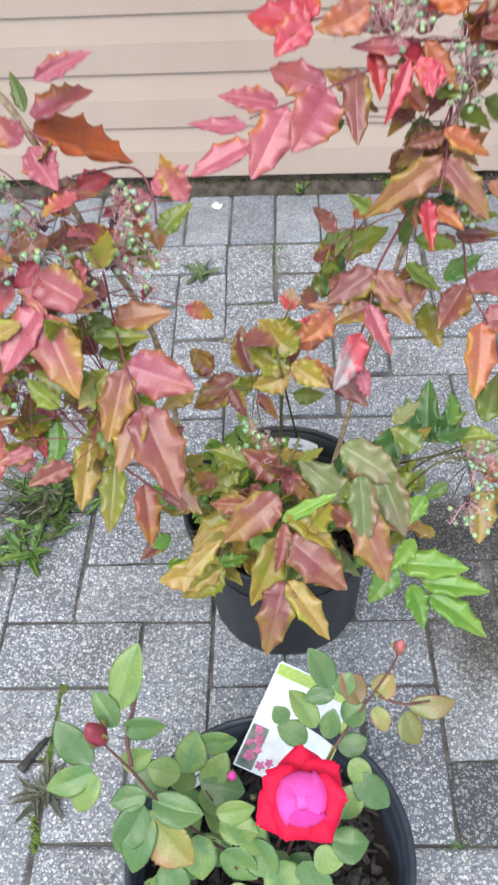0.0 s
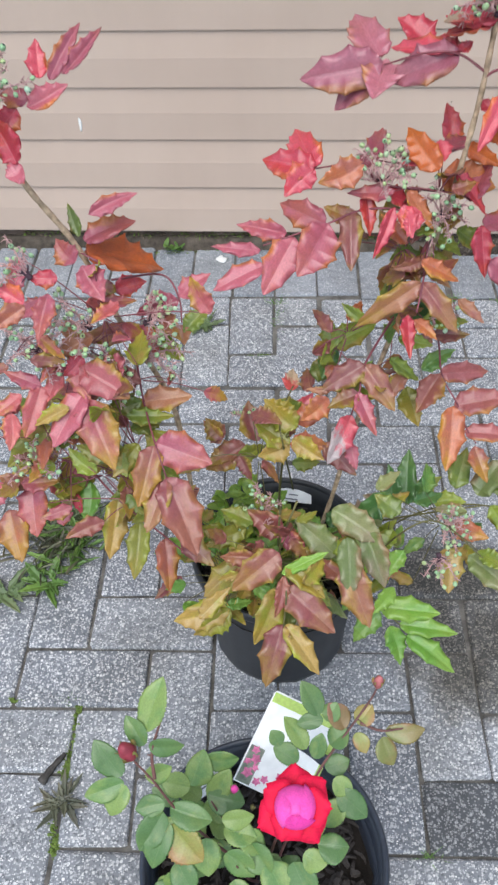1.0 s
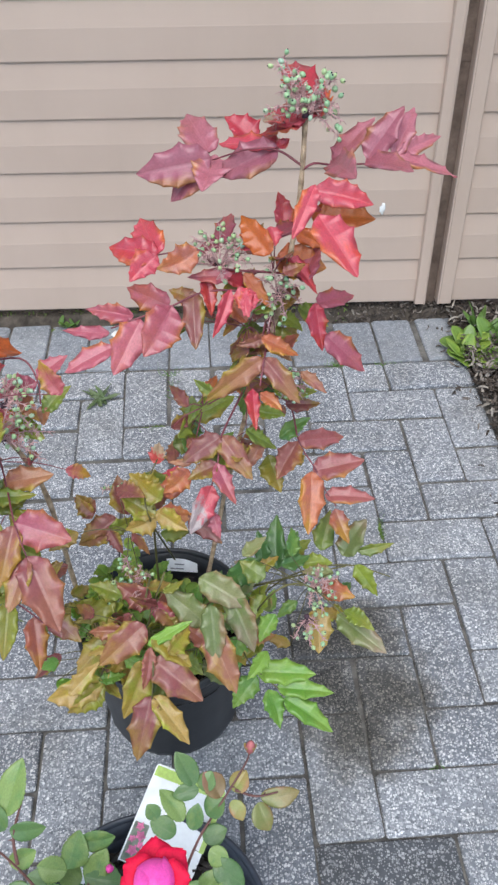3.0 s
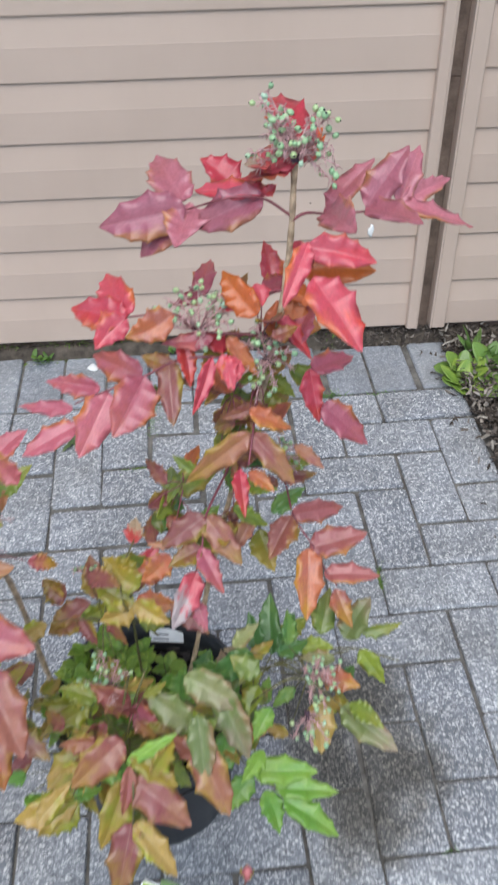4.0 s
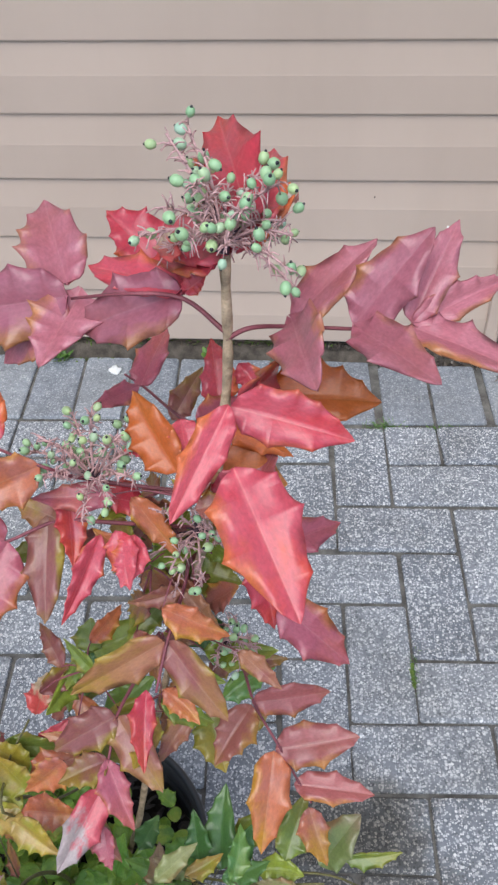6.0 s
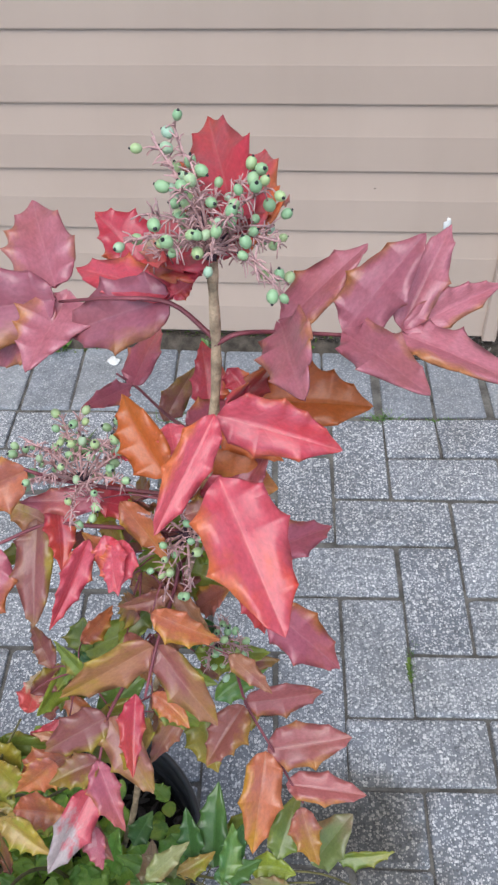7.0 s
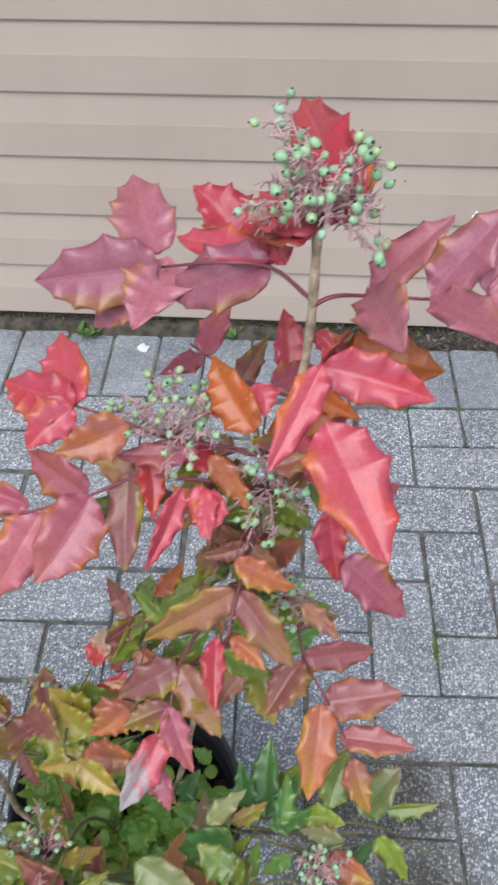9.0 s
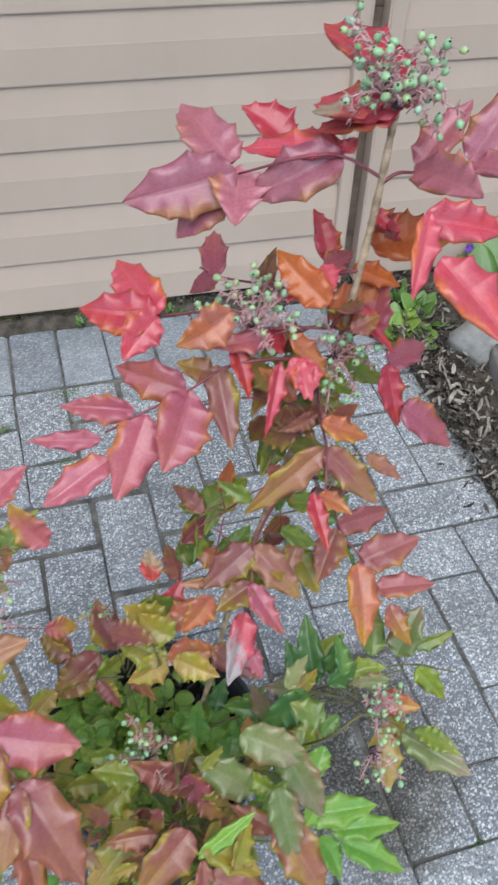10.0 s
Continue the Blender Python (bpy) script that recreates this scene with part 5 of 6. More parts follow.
# white bar-code label inside the back rim of the shrub's pot
label_ = thing("pot_label", (-0.1817, -0.7454, 0.1902), "small white printed label stuck inside the pot rim", "label")
card("label_card", (-0.1727, -0.7519, 0.1863), (1, -0.15, 0), (0, 0.66, 0.75), 0.048, 0.020, TAG, label_)
for k in range(2):
    card("print_line", (-0.1807 + 0.004 * k, -0.7498 + 0.0042 * k, 0.1905 + 0.0048 * k), (1, -0.15, 0), (0, 0.66, 0.75), 0.022 - 0.008 * k, 0.0016, INK, label_)

# white printed label inside the rim of the rose's pot
inner = thing("pot_label", (-0.285, -1.180, 0.170), "small white printed label stuck inside the rose's pot", "label")
card("label_card", (-0.281, -1.186, 0.163), (1, 0.75, 0), (-0.35, 0.47, 0.8), 0.036, 0.034, TAG, inner)
for k in range(3):
    card("print_line", (-0.2835 - 0.0035 * k, -1.1815 + 0.0042 * k, 0.171 + 0.0066 * k), (1, 0.75, 0), (-0.35, 0.47, 0.8), 0.020 - 0.004 * k, 0.002, INK, inner)

# ---- the rose ----
rose = thing("rose_bush", (*ROSE, 0.15), "young red rose with glossy green leaves, one open bloom and buds", "rose")


def cane(*points):
    bm = bmesh.new()
    tube(bm, points, 0.0018, 0.0009, 7, 6)
    path = smooth_path(points, 6)
    rng = random.Random(len(path))
    for p in path[2:-2:3]:
        d = Vector((rng.gauss(0, 1), rng.gauss(0, 1), rng.gauss(0, 0.4))).normalized()
        tube(bm, (p, p + d * 0.003, p + d * 0.005 - Vector((0, 0, 0.001))), 0.0010, 0.0002, 4, 1)
    return part("cane", mesh_of("cane", bm, CANE), rose)


CANES = [
    cane((-0.214, -1.267, 0.128), (-0.247, -1.283, 0.248), (-0.287, -1.287, 0.368), (-0.309, -1.277, 0.423), (-0.325, -1.270, 0.453)),
    cane((-0.214, -1.267, 0.128), (-0.202, -1.283, 0.278), (-0.191, -1.302, 0.398), (-0.186, -1.308, 0.444)),
    cane((-0.204, -1.263, 0.128), (-0.178, -1.238, 0.228), (-0.153, -1.208, 0.288), (-0.123, -1.178, 0.318), (-0.098, -1.153, 0.344), (-0.092, -1.146, 0.359)),
    cane((-0.218, -1.267, 0.128), (-0.238, -1.263, 0.218), (-0.267, -1.243, 0.288)),
    cane((-0.218, -1.273, 0.128), (-0.227, -1.303, 0.238), (-0.237, -1.312, 0.308)),
    cane((-0.308, -1.276, 0.428), (-0.309, -1.261, 0.453), (-0.299, -1.238, 0.478)),
    cane((-0.110, -1.171, 0.324), (-0.088, -1.178, 0.321), (-0.064, -1.175, 0.321)),
]


def petal_mesh(n, material, cup, ruffle):
    bm = bmesh.new()
    rng = random.Random(n)
    ph = rng.uniform(0, 6.28)
    grid = []
    for low in (0, 1):
        rows = []
        for i in range(9):
            s = i / 8
            w = 0.50 * (0.42 + 0.58 * math.sin(min(1, s * 1.3) * math.pi / 2)) * (1 if s < 0.72 else 1 - ((s - 0.72) / 0.28) ** 1.5 * 0.72)
            row = []
            for j in range(7):
                k = j / 3 - 1
                z = cup * (k * w) ** 2 * 1.3 + 0.25 * cup * s * s - 0.55 * max(0, s - 0.6) * (0.4 + abs(k)) + ruffle * s * math.sin(k * 4 + ph)
                row.append(bm.verts.new((k * w, s * (1 - 0.13 * abs(k) ** 2.2 + 0.035 * math.cos(8 * k + ph)), z - 0.02 * low)))
            rows.append(row)
        grid.append(rows)
    a, b = grid
    for i in range(8):
        for j in range(6):
            bm.faces.new((a[i][j], a[i][j + 1], a[i + 1][j + 1], a[i + 1][j]))
            bm.faces.new((b[i][j], b[i + 1][j], b[i + 1][j + 1], b[i][j + 1]))
        for j, s in ((0, 1), (6, -1)):
            q = (a[i][j], a[i + 1][j], b[i + 1][j], b[i][j])
            bm.faces.new(q if s > 0 else q[::-1])
    for j in range(6):
        bm.faces.new((a[8][j], a[8][j + 1], b[8][j + 1], b[8][j]))
    return mesh_of("petal", bm, material)


BLOOM = Vector((-0.182, -1.310, 0.461))
BLOOM_POSE = Matrix.Translation(BLOOM) @ Vector((0.0, -0.45, 0.85)).to_track_quat("Z", "Y").to_matrix().to_4x4()
bm = bmesh.new()
lathe(bm, [(0.0005, -0.016), (0.004, -0.014), (0.006, -0.008), (0.004, -0.002), (0.0005, 0.0)], 12)
bloom = part("bloom", mesh_of("bloom", bm, STALK_GREEN), rose, BLOOM_POSE, "open crimson bloom with a magenta heart")
for k in range(7):
    inner = k % 2
    m = BLOOM_POSE @ pose(0, 0, -0.003 + 0.003 * inner + 0.0006 * k, 2 + 17 * inner + 4 * (k % 3), 0, 51.4 * k + 8 * (k % 3)) @ Matrix.Scale(0.0330 - 0.0035 * inner + 0.0012 * (k % 3), 4)
    part("petal", petal_mesh(k, PETAL, 0.22, 0.05), bloom, m)
bm = bmesh.new()
lathe(bm, [(0.004, -0.002), (0.0118, 0.003), (0.0142, 0.010), (0.0134, 0.017), (0.0098, 0.0225), (0.005, 0.0255), (0.0001, 0.0262)], 36, lambda a, z: 0.025 * math.sin(2 * a + z * 90))
part("petal_heart", mesh_of("petal_heart", bm, PETAL_PINK), bloom, BLOOM_POSE)


def wrap_petal(seed, start, sweep, lift):
    """A petal furled round the heart of the bloom, with a rolled free edge."""
    bm = bmesh.new()
    prof = [(0.0142, 0.002), (0.0174, 0.009), (0.0168, 0.016), (0.0128, 0.0232), (0.0045, 0.0282)]
    sheets = []
    for low in (0, 1):
        rows = []
        for i, (r, z) in enumerate(prof):
            row = []
            for j in range(13):
                s = j / 12
                a = start + sweep * s
                out = 1 + 0.6 * lift * s ** 3 + 0.03 * math.sin(5 * s + seed) - 0.035 * low
                top = 1 - 0.18 * (2 * s - 1) ** 2 * (i / 4)
                row.append(bm.verts.new((r * out * math.cos(a), r * out * math.sin(a), z * top)))
            rows.append(row)
        sheets.append(rows)
    a, b = sheets
    for i in range(4):
        for j in range(12):
            bm.faces.new((a[i][j], a[i][j + 1], a[i + 1][j + 1], a[i + 1][j]))
            bm.faces.new((b[i][j], b[i + 1][j], b[i + 1][j + 1], b[i][j + 1]))
        for j in (0, 12):
            bm.faces.new((a[i][j], a[i + 1][j], b[i + 1][j], b[i][j]))
    for j in range(12):
        bm.faces.new((a[4][j], a[4][j + 1], b[4][j + 1], b[4][j]))
    bmesh.ops.recalc_face_normals(bm, faces=bm.faces)
    return mesh_of("petal", bm, PETAL_DEEP if seed == 2 else PETAL_PINK)


for k in range(4):
    part("petal", wrap_petal(k, 0.4 + 1.65 * k, 2.1, 0.17 + 0.05 * (k % 2)), bloom, BLOOM_POSE)


BUD_PINK = plain("pinkish_bud", (0.40, 0.13, 0.13), 0.55, 0.3, 0.25, 90, 0.1)


def bud(at, way, size, material, label):
    m = Matrix.Translation(at) @ Vector(way).to_track_quat("Z", "Y").to_matrix().to_4x4() @ Matrix.Scale(size, 4)
    bm = bmesh.new()
    lathe(bm, [(0.02, -0.35), (0.22, -0.28), (0.34, -0.05), (0.42, 0.2), (0.40, 0.5), (0.26, 0.85), (0.08, 1.0), (0.01, 1.02)], 16, lambda a, z: 0.06 * math.sin(3 * a + 5 * z))
    ob = part("flower_bud", mesh_of("flower_bud", bm, material), rose, m, label)
    for k in range(5):
        a = k * 1.257
        base = m @ Vector((0.2 * math.cos(a), 0.2 * math.sin(a), -0.25))
        tip = m @ Vector((0.52 * math.cos(a), 0.52 * math.sin(a), 0.65))
        set_leaf("sepal", "strap", ob, base, tip, size * 0.24, ROSE_LEAF["Y"], m.to_3x3() @ Vector((math.cos(a), math.sin(a), 0.1)), 0.1)


bud((-0.327, -1.268, 0.460), (-0.3, 0.0, 1), 0.0185, BUD, "closed dark red bud")
bud((-0.092, -1.146, 0.361), (0.12, 0.3, 1), 0.0125, BUD_PINK, "slim reddish bud on a young shoot")
bud((-0.222, -1.265, 0.333), (0.0, -0.2, 1), 0.006, STALK_GREEN, "tiny pale green bud")
bud((-0.242, -1.238, 0.308), (0.0, -0.2, 1), 0.010, PETAL_PINK, "half-open pink bud")


def rose_leaf(base, tip, width, tone):
    b, e = Vector(base), Vector(tip)
    set_leaf("leaf", "rose", rose, b, b + (e - b) * 1.10, width * 1.10, ROSE_LEAF[tone], (0.0, -0.45, 0.9), 0.34)


rose_leaf((-0.316, -1.249, 0.466), (-0.301, -1.216, 0.495), 0.026, "G")
rose_leaf((-0.316, -1.258, 0.457), (-0.331, -1.241, 0.474), 0.020, "G")
rose_leaf((-0.312, -1.259, 0.457), (-0.283, -1.257, 0.456), 0.020, "G")
rose_leaf((-0.336, -1.279, 0.439), (-0.359, -1.258, 0.459), 0.024, "G")
rose_leaf((-0.334, -1.283, 0.435), (-0.366, -1.292, 0.428), 0.020, "G")
rose_leaf((-0.332, -1.285, 0.434), (-0.345, -1.303, 0.417), 0.024, "G")
rose_leaf((-0.318, -1.271, 0.419), (-0.296, -1.264, 0.424), 0.020, "G")
rose_leaf((-0.303, -1.289, 0.383), (-0.323, -1.314, 0.362), 0.027, "G")
rose_leaf((-0.298, -1.296, 0.377), (-0.312, -1.325, 0.351), 0.025, "G")
rose_leaf((-0.296, -1.297, 0.376), (-0.269, -1.320, 0.354), 0.034, "Y")
rose_leaf((-0.302, -1.283, 0.389), (-0.327, -1.288, 0.386), 0.022, "G")
rose_leaf((-0.297, -1.286, 0.386), (-0.261, -1.293, 0.378), 0.025, "G")
rose_leaf((-0.291, -1.228, 0.284), (-0.319, -1.223, 0.289), 0.027, "G")
rose_leaf((-0.290, -1.226, 0.286), (-0.277, -1.200, 0.309), 0.031, "G")
rose_leaf((-0.276, -1.206, 0.304), (-0.242, -1.204, 0.305), 0.024, "G")
rose_leaf((-0.303, -1.240, 0.274), (-0.277, -1.263, 0.252), 0.032, "G")
rose_leaf((-0.303, -1.238, 0.276), (-0.329, -1.230, 0.284), 0.026, "G")
rose_leaf((-0.272, -1.233, 0.280), (-0.236, -1.238, 0.274), 0.032, "G")
rose_leaf((-0.268, -1.240, 0.272), (-0.250, -1.215, 0.295), 0.026, "G")
rose_leaf((-0.250, -1.284, 0.328), (-0.220, -1.289, 0.322), 0.025, "G")
rose_leaf((-0.252, -1.278, 0.334), (-0.223, -1.274, 0.336), 0.022, "G")
rose_leaf((-0.267, -1.291, 0.322), (-0.265, -1.316, 0.298), 0.029, "G")
rose_leaf((-0.248, -1.301, 0.312), (-0.222, -1.316, 0.297), 0.029, "G")
rose_leaf((-0.224, -1.293, 0.318), (-0.205, -1.313, 0.300), 0.028, "G")
rose_leaf((-0.296, -1.309, 0.307), (-0.281, -1.329, 0.288), 0.029, "G")
rose_leaf((-0.239, -1.320, 0.294), (-0.228, -1.341, 0.275), 0.029, "G")
rose_leaf((-0.206, -1.307, 0.305), (-0.190, -1.332, 0.282), 0.033, "G")
rose_leaf((-0.182, -1.306, 0.305), (-0.166, -1.332, 0.281), 0.029, "G")
rose_leaf((-0.158, -1.293, 0.317), (-0.130, -1.294, 0.315), 0.027, "G")
rose_leaf((-0.172, -1.300, 0.310), (-0.151, -1.307, 0.304), 0.024, "G")
rose_leaf((-0.135, -1.236, 0.306), (-0.108, -1.254, 0.289), 0.029, "G")
rose_leaf((-0.140, -1.228, 0.314), (-0.122, -1.236, 0.307), 0.022, "G")
rose_leaf((-0.230, -1.335, 0.280), (-0.259, -1.350, 0.268), 0.033, "G")
rose_leaf((-0.192, -1.335, 0.279), (-0.174, -1.356, 0.259), 0.033, "G")
rose_leaf((-0.272, -1.332, 0.284), (-0.295, -1.346, 0.272), 0.033, "G")
rose_leaf((-0.154, -1.165, 0.328), (-0.171, -1.141, 0.351), 0.023, "G")
rose_leaf((-0.149, -1.168, 0.326), (-0.175, -1.172, 0.322), 0.019, "G")
rose_leaf((-0.146, -1.169, 0.324), (-0.135, -1.156, 0.336), 0.022, "G")
rose_leaf((-0.167, -1.192, 0.304), (-0.189, -1.169, 0.325), 0.022, "G")
rose_leaf((-0.194, -1.189, 0.307), (-0.204, -1.179, 0.317), 0.017, "G")
rose_leaf((-0.176, -1.202, 0.295), (-0.200, -1.192, 0.305), 0.024, "G")
rose_leaf((-0.158, -1.199, 0.297), (-0.151, -1.181, 0.314), 0.019, "G")
rose_leaf((-0.142, -1.188, 0.307), (-0.124, -1.177, 0.316), 0.024, "G")
rose_leaf((-0.147, -1.206, 0.290), (-0.123, -1.200, 0.295), 0.024, "G")
rose_leaf((-0.126, -1.175, 0.318), (-0.142, -1.157, 0.335), 0.024, "B")
rose_leaf((-0.112, -1.171, 0.321), (-0.098, -1.157, 0.334), 0.024, "Y")
rose_leaf((-0.083, -1.177, 0.316), (-0.044, -1.174, 0.317), 0.022, "Y")
rose_leaf((-0.086, -1.181, 0.312), (-0.075, -1.201, 0.294), 0.023, "Y")
rose_leaf((-0.114, -1.178, 0.315), (-0.104, -1.193, 0.302), 0.017, "Y")
rose_leaf((-0.215, -1.300, 0.311), (-0.233, -1.287, 0.325), 0.024, "G")
rose_leaf((-0.172, -1.290, 0.320), (-0.153, -1.269, 0.338), 0.024, "G")
rose_leaf((-0.151, -1.263, 0.282), (-0.130, -1.244, 0.299), 0.023, "G")
rose_leaf((-0.298, -1.311, 0.251), (-0.320, -1.325, 0.239), 0.028, "G")
rose_leaf((-0.321, -1.278, 0.282), (-0.306, -1.264, 0.294), 0.025, "G")
rose_leaf((-0.192, -1.305, 0.252), (-0.177, -1.290, 0.265), 0.028, "G")
rose_leaf((-0.310, -1.317, 0.246), (-0.289, -1.303, 0.258), 0.029, "G")
rose_leaf((-0.237, -1.281, 0.277), (-0.234, -1.262, 0.293), 0.026, "G")
rose_leaf((-0.327, -1.332, 0.233), (-0.360, -1.335, 0.231), 0.030, "G")
rose_leaf((-0.232, -1.334, 0.227), (-0.259, -1.346, 0.217), 0.027, "G")
rose_leaf((-0.201, -1.331, 0.229), (-0.179, -1.340, 0.220), 0.025, "G")
rose_leaf((-0.196, -1.303, 0.254), (-0.215, -1.292, 0.266), 0.027, "G")
rose_leaf((-0.277, -1.299, 0.261), (-0.304, -1.290, 0.271), 0.030, "G")
rose_leaf((-0.236, -1.334, 0.227), (-0.214, -1.317, 0.242), 0.028, "G")
rose_leaf((-0.309, -1.331, 0.233), (-0.275, -1.326, 0.236), 0.027, "G")
rose_leaf((-0.231, -1.290, 0.268), (-0.215, -1.274, 0.282), 0.025, "G")
rose_leaf((-0.323, -1.331, 0.234), (-0.297, -1.330, 0.234), 0.029, "G")
rose_leaf((-0.273, -1.286, 0.273), (-0.283, -1.306, 0.255), 0.030, "G")
rose_leaf((-0.325, -1.316, 0.248), (-0.294, -1.321, 0.242), 0.026, "G")
rose_leaf((-0.256, -1.263, 0.197), (-0.295, -1.263, 0.198), 0.028, "G")
rose_leaf((-0.329, -1.246, 0.215), (-0.301, -1.250, 0.210), 0.029, "G")
rose_leaf((-0.280, -1.227, 0.231), (-0.244, -1.232, 0.225), 0.028, "G")
rose_leaf((-0.249, -1.259, 0.200), (-0.273, -1.273, 0.188), 0.030, "G")
rose_leaf((-0.277, -1.246, 0.213), (-0.309, -1.239, 0.221), 0.033, "G")
rose_leaf((-0.290, -1.239, 0.220), (-0.295, -1.222, 0.236), 0.028, "G")
rose_leaf((-0.246, -1.243, 0.215), (-0.272, -1.238, 0.220), 0.029, "G")
rose_leaf((-0.283, -1.221, 0.236), (-0.309, -1.207, 0.250), 0.026, "G")

# care tag stuck into the rose's pot
tag = thing("care_tag", (-0.1796, -1.1531, 0.1181), "white plastic care tag with a lime border and pink flower picture", "plant tag")
TR, TU = Vector((0.080, -0.023, -0.033)).normalized(), Vector((0.040, 0.062, 0.05)).normalized()
TU = (TU - TR * TU.dot(TR)).normalized()
T0 = Vector((-0.211, -1.186, 0.158))
card("tag_card", T0, TR, TU, 0.092, 0.118, TAG, tag)
TN = TR.cross(TU)
card("lime_band", T0 + TU * 0.104 + TN * 0.0012, TR, TU, 0.089, 0.012, TAG_GREEN, tag)
card("lime_band", T0 + TR * 0.044 + TU * 0.04 + TN * 0.0012, TR, TU, 0.006, 0.056, TAG_GREEN, tag)
card("picture_ground", T0 - TR * 0.035 + TU * 0.002 + TN * 0.0012, TR, TU, 0.018, 0.046, TAG_LEAF, tag, "printed grey-green foliage")
for k, (u, v, r) in enumerate(((-0.036, 0.040, 0.006), (-0.032, 0.030, 0.0075), (-0.040, 0.024, 0.005), (-0.035, 0.012, 0.008), (-0.028, 0.020, 0.005), (-0.012, 0.012, 0.006), (0.004, 0.022, 0.006), (0.012, 0.016, 0.005), (-0.020, 0.006, 0.006))):
    rng = random.Random(k + 60)
    bm = bmesh.new()
    ring = []
    for i in range(15):
        q = r * (0.75 + 0.25 * math.cos(5 * math.tau * i / 15)) * rng.uniform(0.85, 1.1)
        ring.append(T0 + TR * (u + q * math.cos(math.tau * i / 15)) + TU * (v + 0.004 + q * math.sin(math.tau * i / 15)))
    low, high = [bm.verts.new(p + TN * 0.0021) for p in ring], [bm.verts.new(p + TN * (0.0026 + 0.0002 * (k % 2))) for p in ring]
    bm.faces.new(high)
    for i in range(15):
        bm.faces.new((low[i], low[(i + 1) % 15], high[(i + 1) % 15], high[i]))
    part("flower_picture", mesh_of("flower_picture", bm, TAG_PINK, smooth=False), tag, None, "printed pink flower")
stake = thing("plant_stake", (-0.2737, -1.1731, 0.1579), "narrow white plant stake with a line of print", "plant tag")
card("stake_card", (-0.2766, -1.1711, 0.1629), (0.8, -0.3, 0.2), (-0.1, 0.25, 1), 0.02, 0.05, TAG, stake)
card("print_line", (-0.2766, -1.1726, 0.1729), (0.8, -0.3, 0.2), (-0.1, 0.25, 1), 0.004, 0.03, INK, stake)


# ---- weeds, moss and litter on the paving ----
def weed(name, at, label, n, length, width, material, kind, rise, seed, reach=1.0, category="weed", scatter=0.006):
    """A rosette of leaves from one root."""
    rng = random.Random(seed)
    ob = thing(name, at, label, category)
    for k in range(n):
        a = math.tau * k / n + rng.uniform(-0.4, 0.4)
        L = length * rng.uniform(0.6, 1.1)
        d = Vector((math.cos(a) * reach, math.sin(a) * reach, rise * rng.uniform(0.3, 1.3)))
        root = Vector(at) + Vector((rng.gauss(0, scatter), rng.gauss(0, scatter), 0.004))
        set_leaf("leaf", kind, ob, root, root + d.normalized() * L, width * rng.uniform(0.8, 1.2), material, (0, 0, 1), 0.25)
    return ob


weed("weed_clump", (-0.60, -0.70, 0.0), "flattened greyish-green weed spreading over the joint", 110, 0.055, 0.0030, STRAW, "strap", 0.55, 1, scatter=0.026)
weed("weed_clump", (-0.555, -0.665, 0.0), "flattened greyish-green weed spreading over the joint", 110, 0.05, 0.0045, WEED_DARK, "strap", 0.45, 2, scatter=0.024)
weed("weed_clump", (-0.570, -0.685, 0.0), "low tangle of small green weed leaves", 70, 0.055, 0.011, WEED_LEAF, "holly", 0.35, 22, scatter=0.026)
weed("dandelion", (-0.592, -0.778, 0.0), "small green dandelion with toothed leaves", 14, 0.055, 0.017, WEED_LEAF, "holly", 0.35, 3)
weed("dandelion", (-0.655, -0.800, 0.0), "small green dandelion with toothed leaves", 11, 0.065, 0.020, WEED_DARK, "holly", 0.2, 4)
weed("dandelion", (-0.370, -0.085, 0.0), "dark green dandelion in a paving joint", 16, 0.045, 0.014, WEED_DARK, "holly", 0.3, 5)
weed("weed", (0.515, 0.045, 0.0), "leafy green weed beside the wall", 16, 0.062, 0.042, WEED_BRIGHT, "round", 0.9, 6)
weed("weed", (0.545, -0.02, 0.01), "leafy green weed at the paving edge", 9, 0.055, 0.042, WEED_BRIGHT, "round", 0.5, 7)
weed("weed", (0.50, 0.01, 0.0), "leafy green weed at the paving edge", 11, 0.062, 0.040, WEED_BRIGHT, "round", 0.8, 71)
weed("weed", (0.575, 0.055, 0.0), "leafy green weed beside the wall", 12, 0.075, 0.036, WEED_LEAF, "round", 1.2, 72)
weed("weed", (0.555, 0.10, 0.0), "tall narrow-leaved weed beside the wall", 9, 0.085, 0.018, WEED_LEAF, "round", 1.8, 8)
weed("violet", (0.76, 0.10, 0.02), "broad-leaved violet plant with a purple flower", 14, 0.16, 0.10, WEED_LEAF, "round", 1.1, 9, category="flower")
violet_flower = thing("violet_flower", (0.675, 0.08, 0.17), "small purple violet flower on a thin stalk", "flower")
bm = bmesh.new()
tube(bm, ((0.70, 0.10, 0.02), (0.69, 0.09, 0.1), (0.675, 0.08, 0.168)), 0.0012, 0.0008, 5, 4)
part("stem", mesh_of("stem", bm, STALK_GREEN), violet_flower)
for k in range(5):
    a = k * 1.257
    p = Vector((0.675, 0.078, 0.17))
    set_leaf("petal", "round", violet_flower, p, p + Vector((0.012 * math.cos(a), -0.003, 0.012 * math.sin(a))), 0.009, VIOLET, (0, -1, 0.2), 0.1)
for i, (x, y) in enumerate(((-0.47, 0.212), (-0.455, 0.210), (0.05, 0.212), (-0.15, 0.212))):
    weed("weed", (x, y, 0.004), "small green weed under the siding", 6, 0.03, 0.012, WEED_LEAF, "round", 0.9, 30 + i)


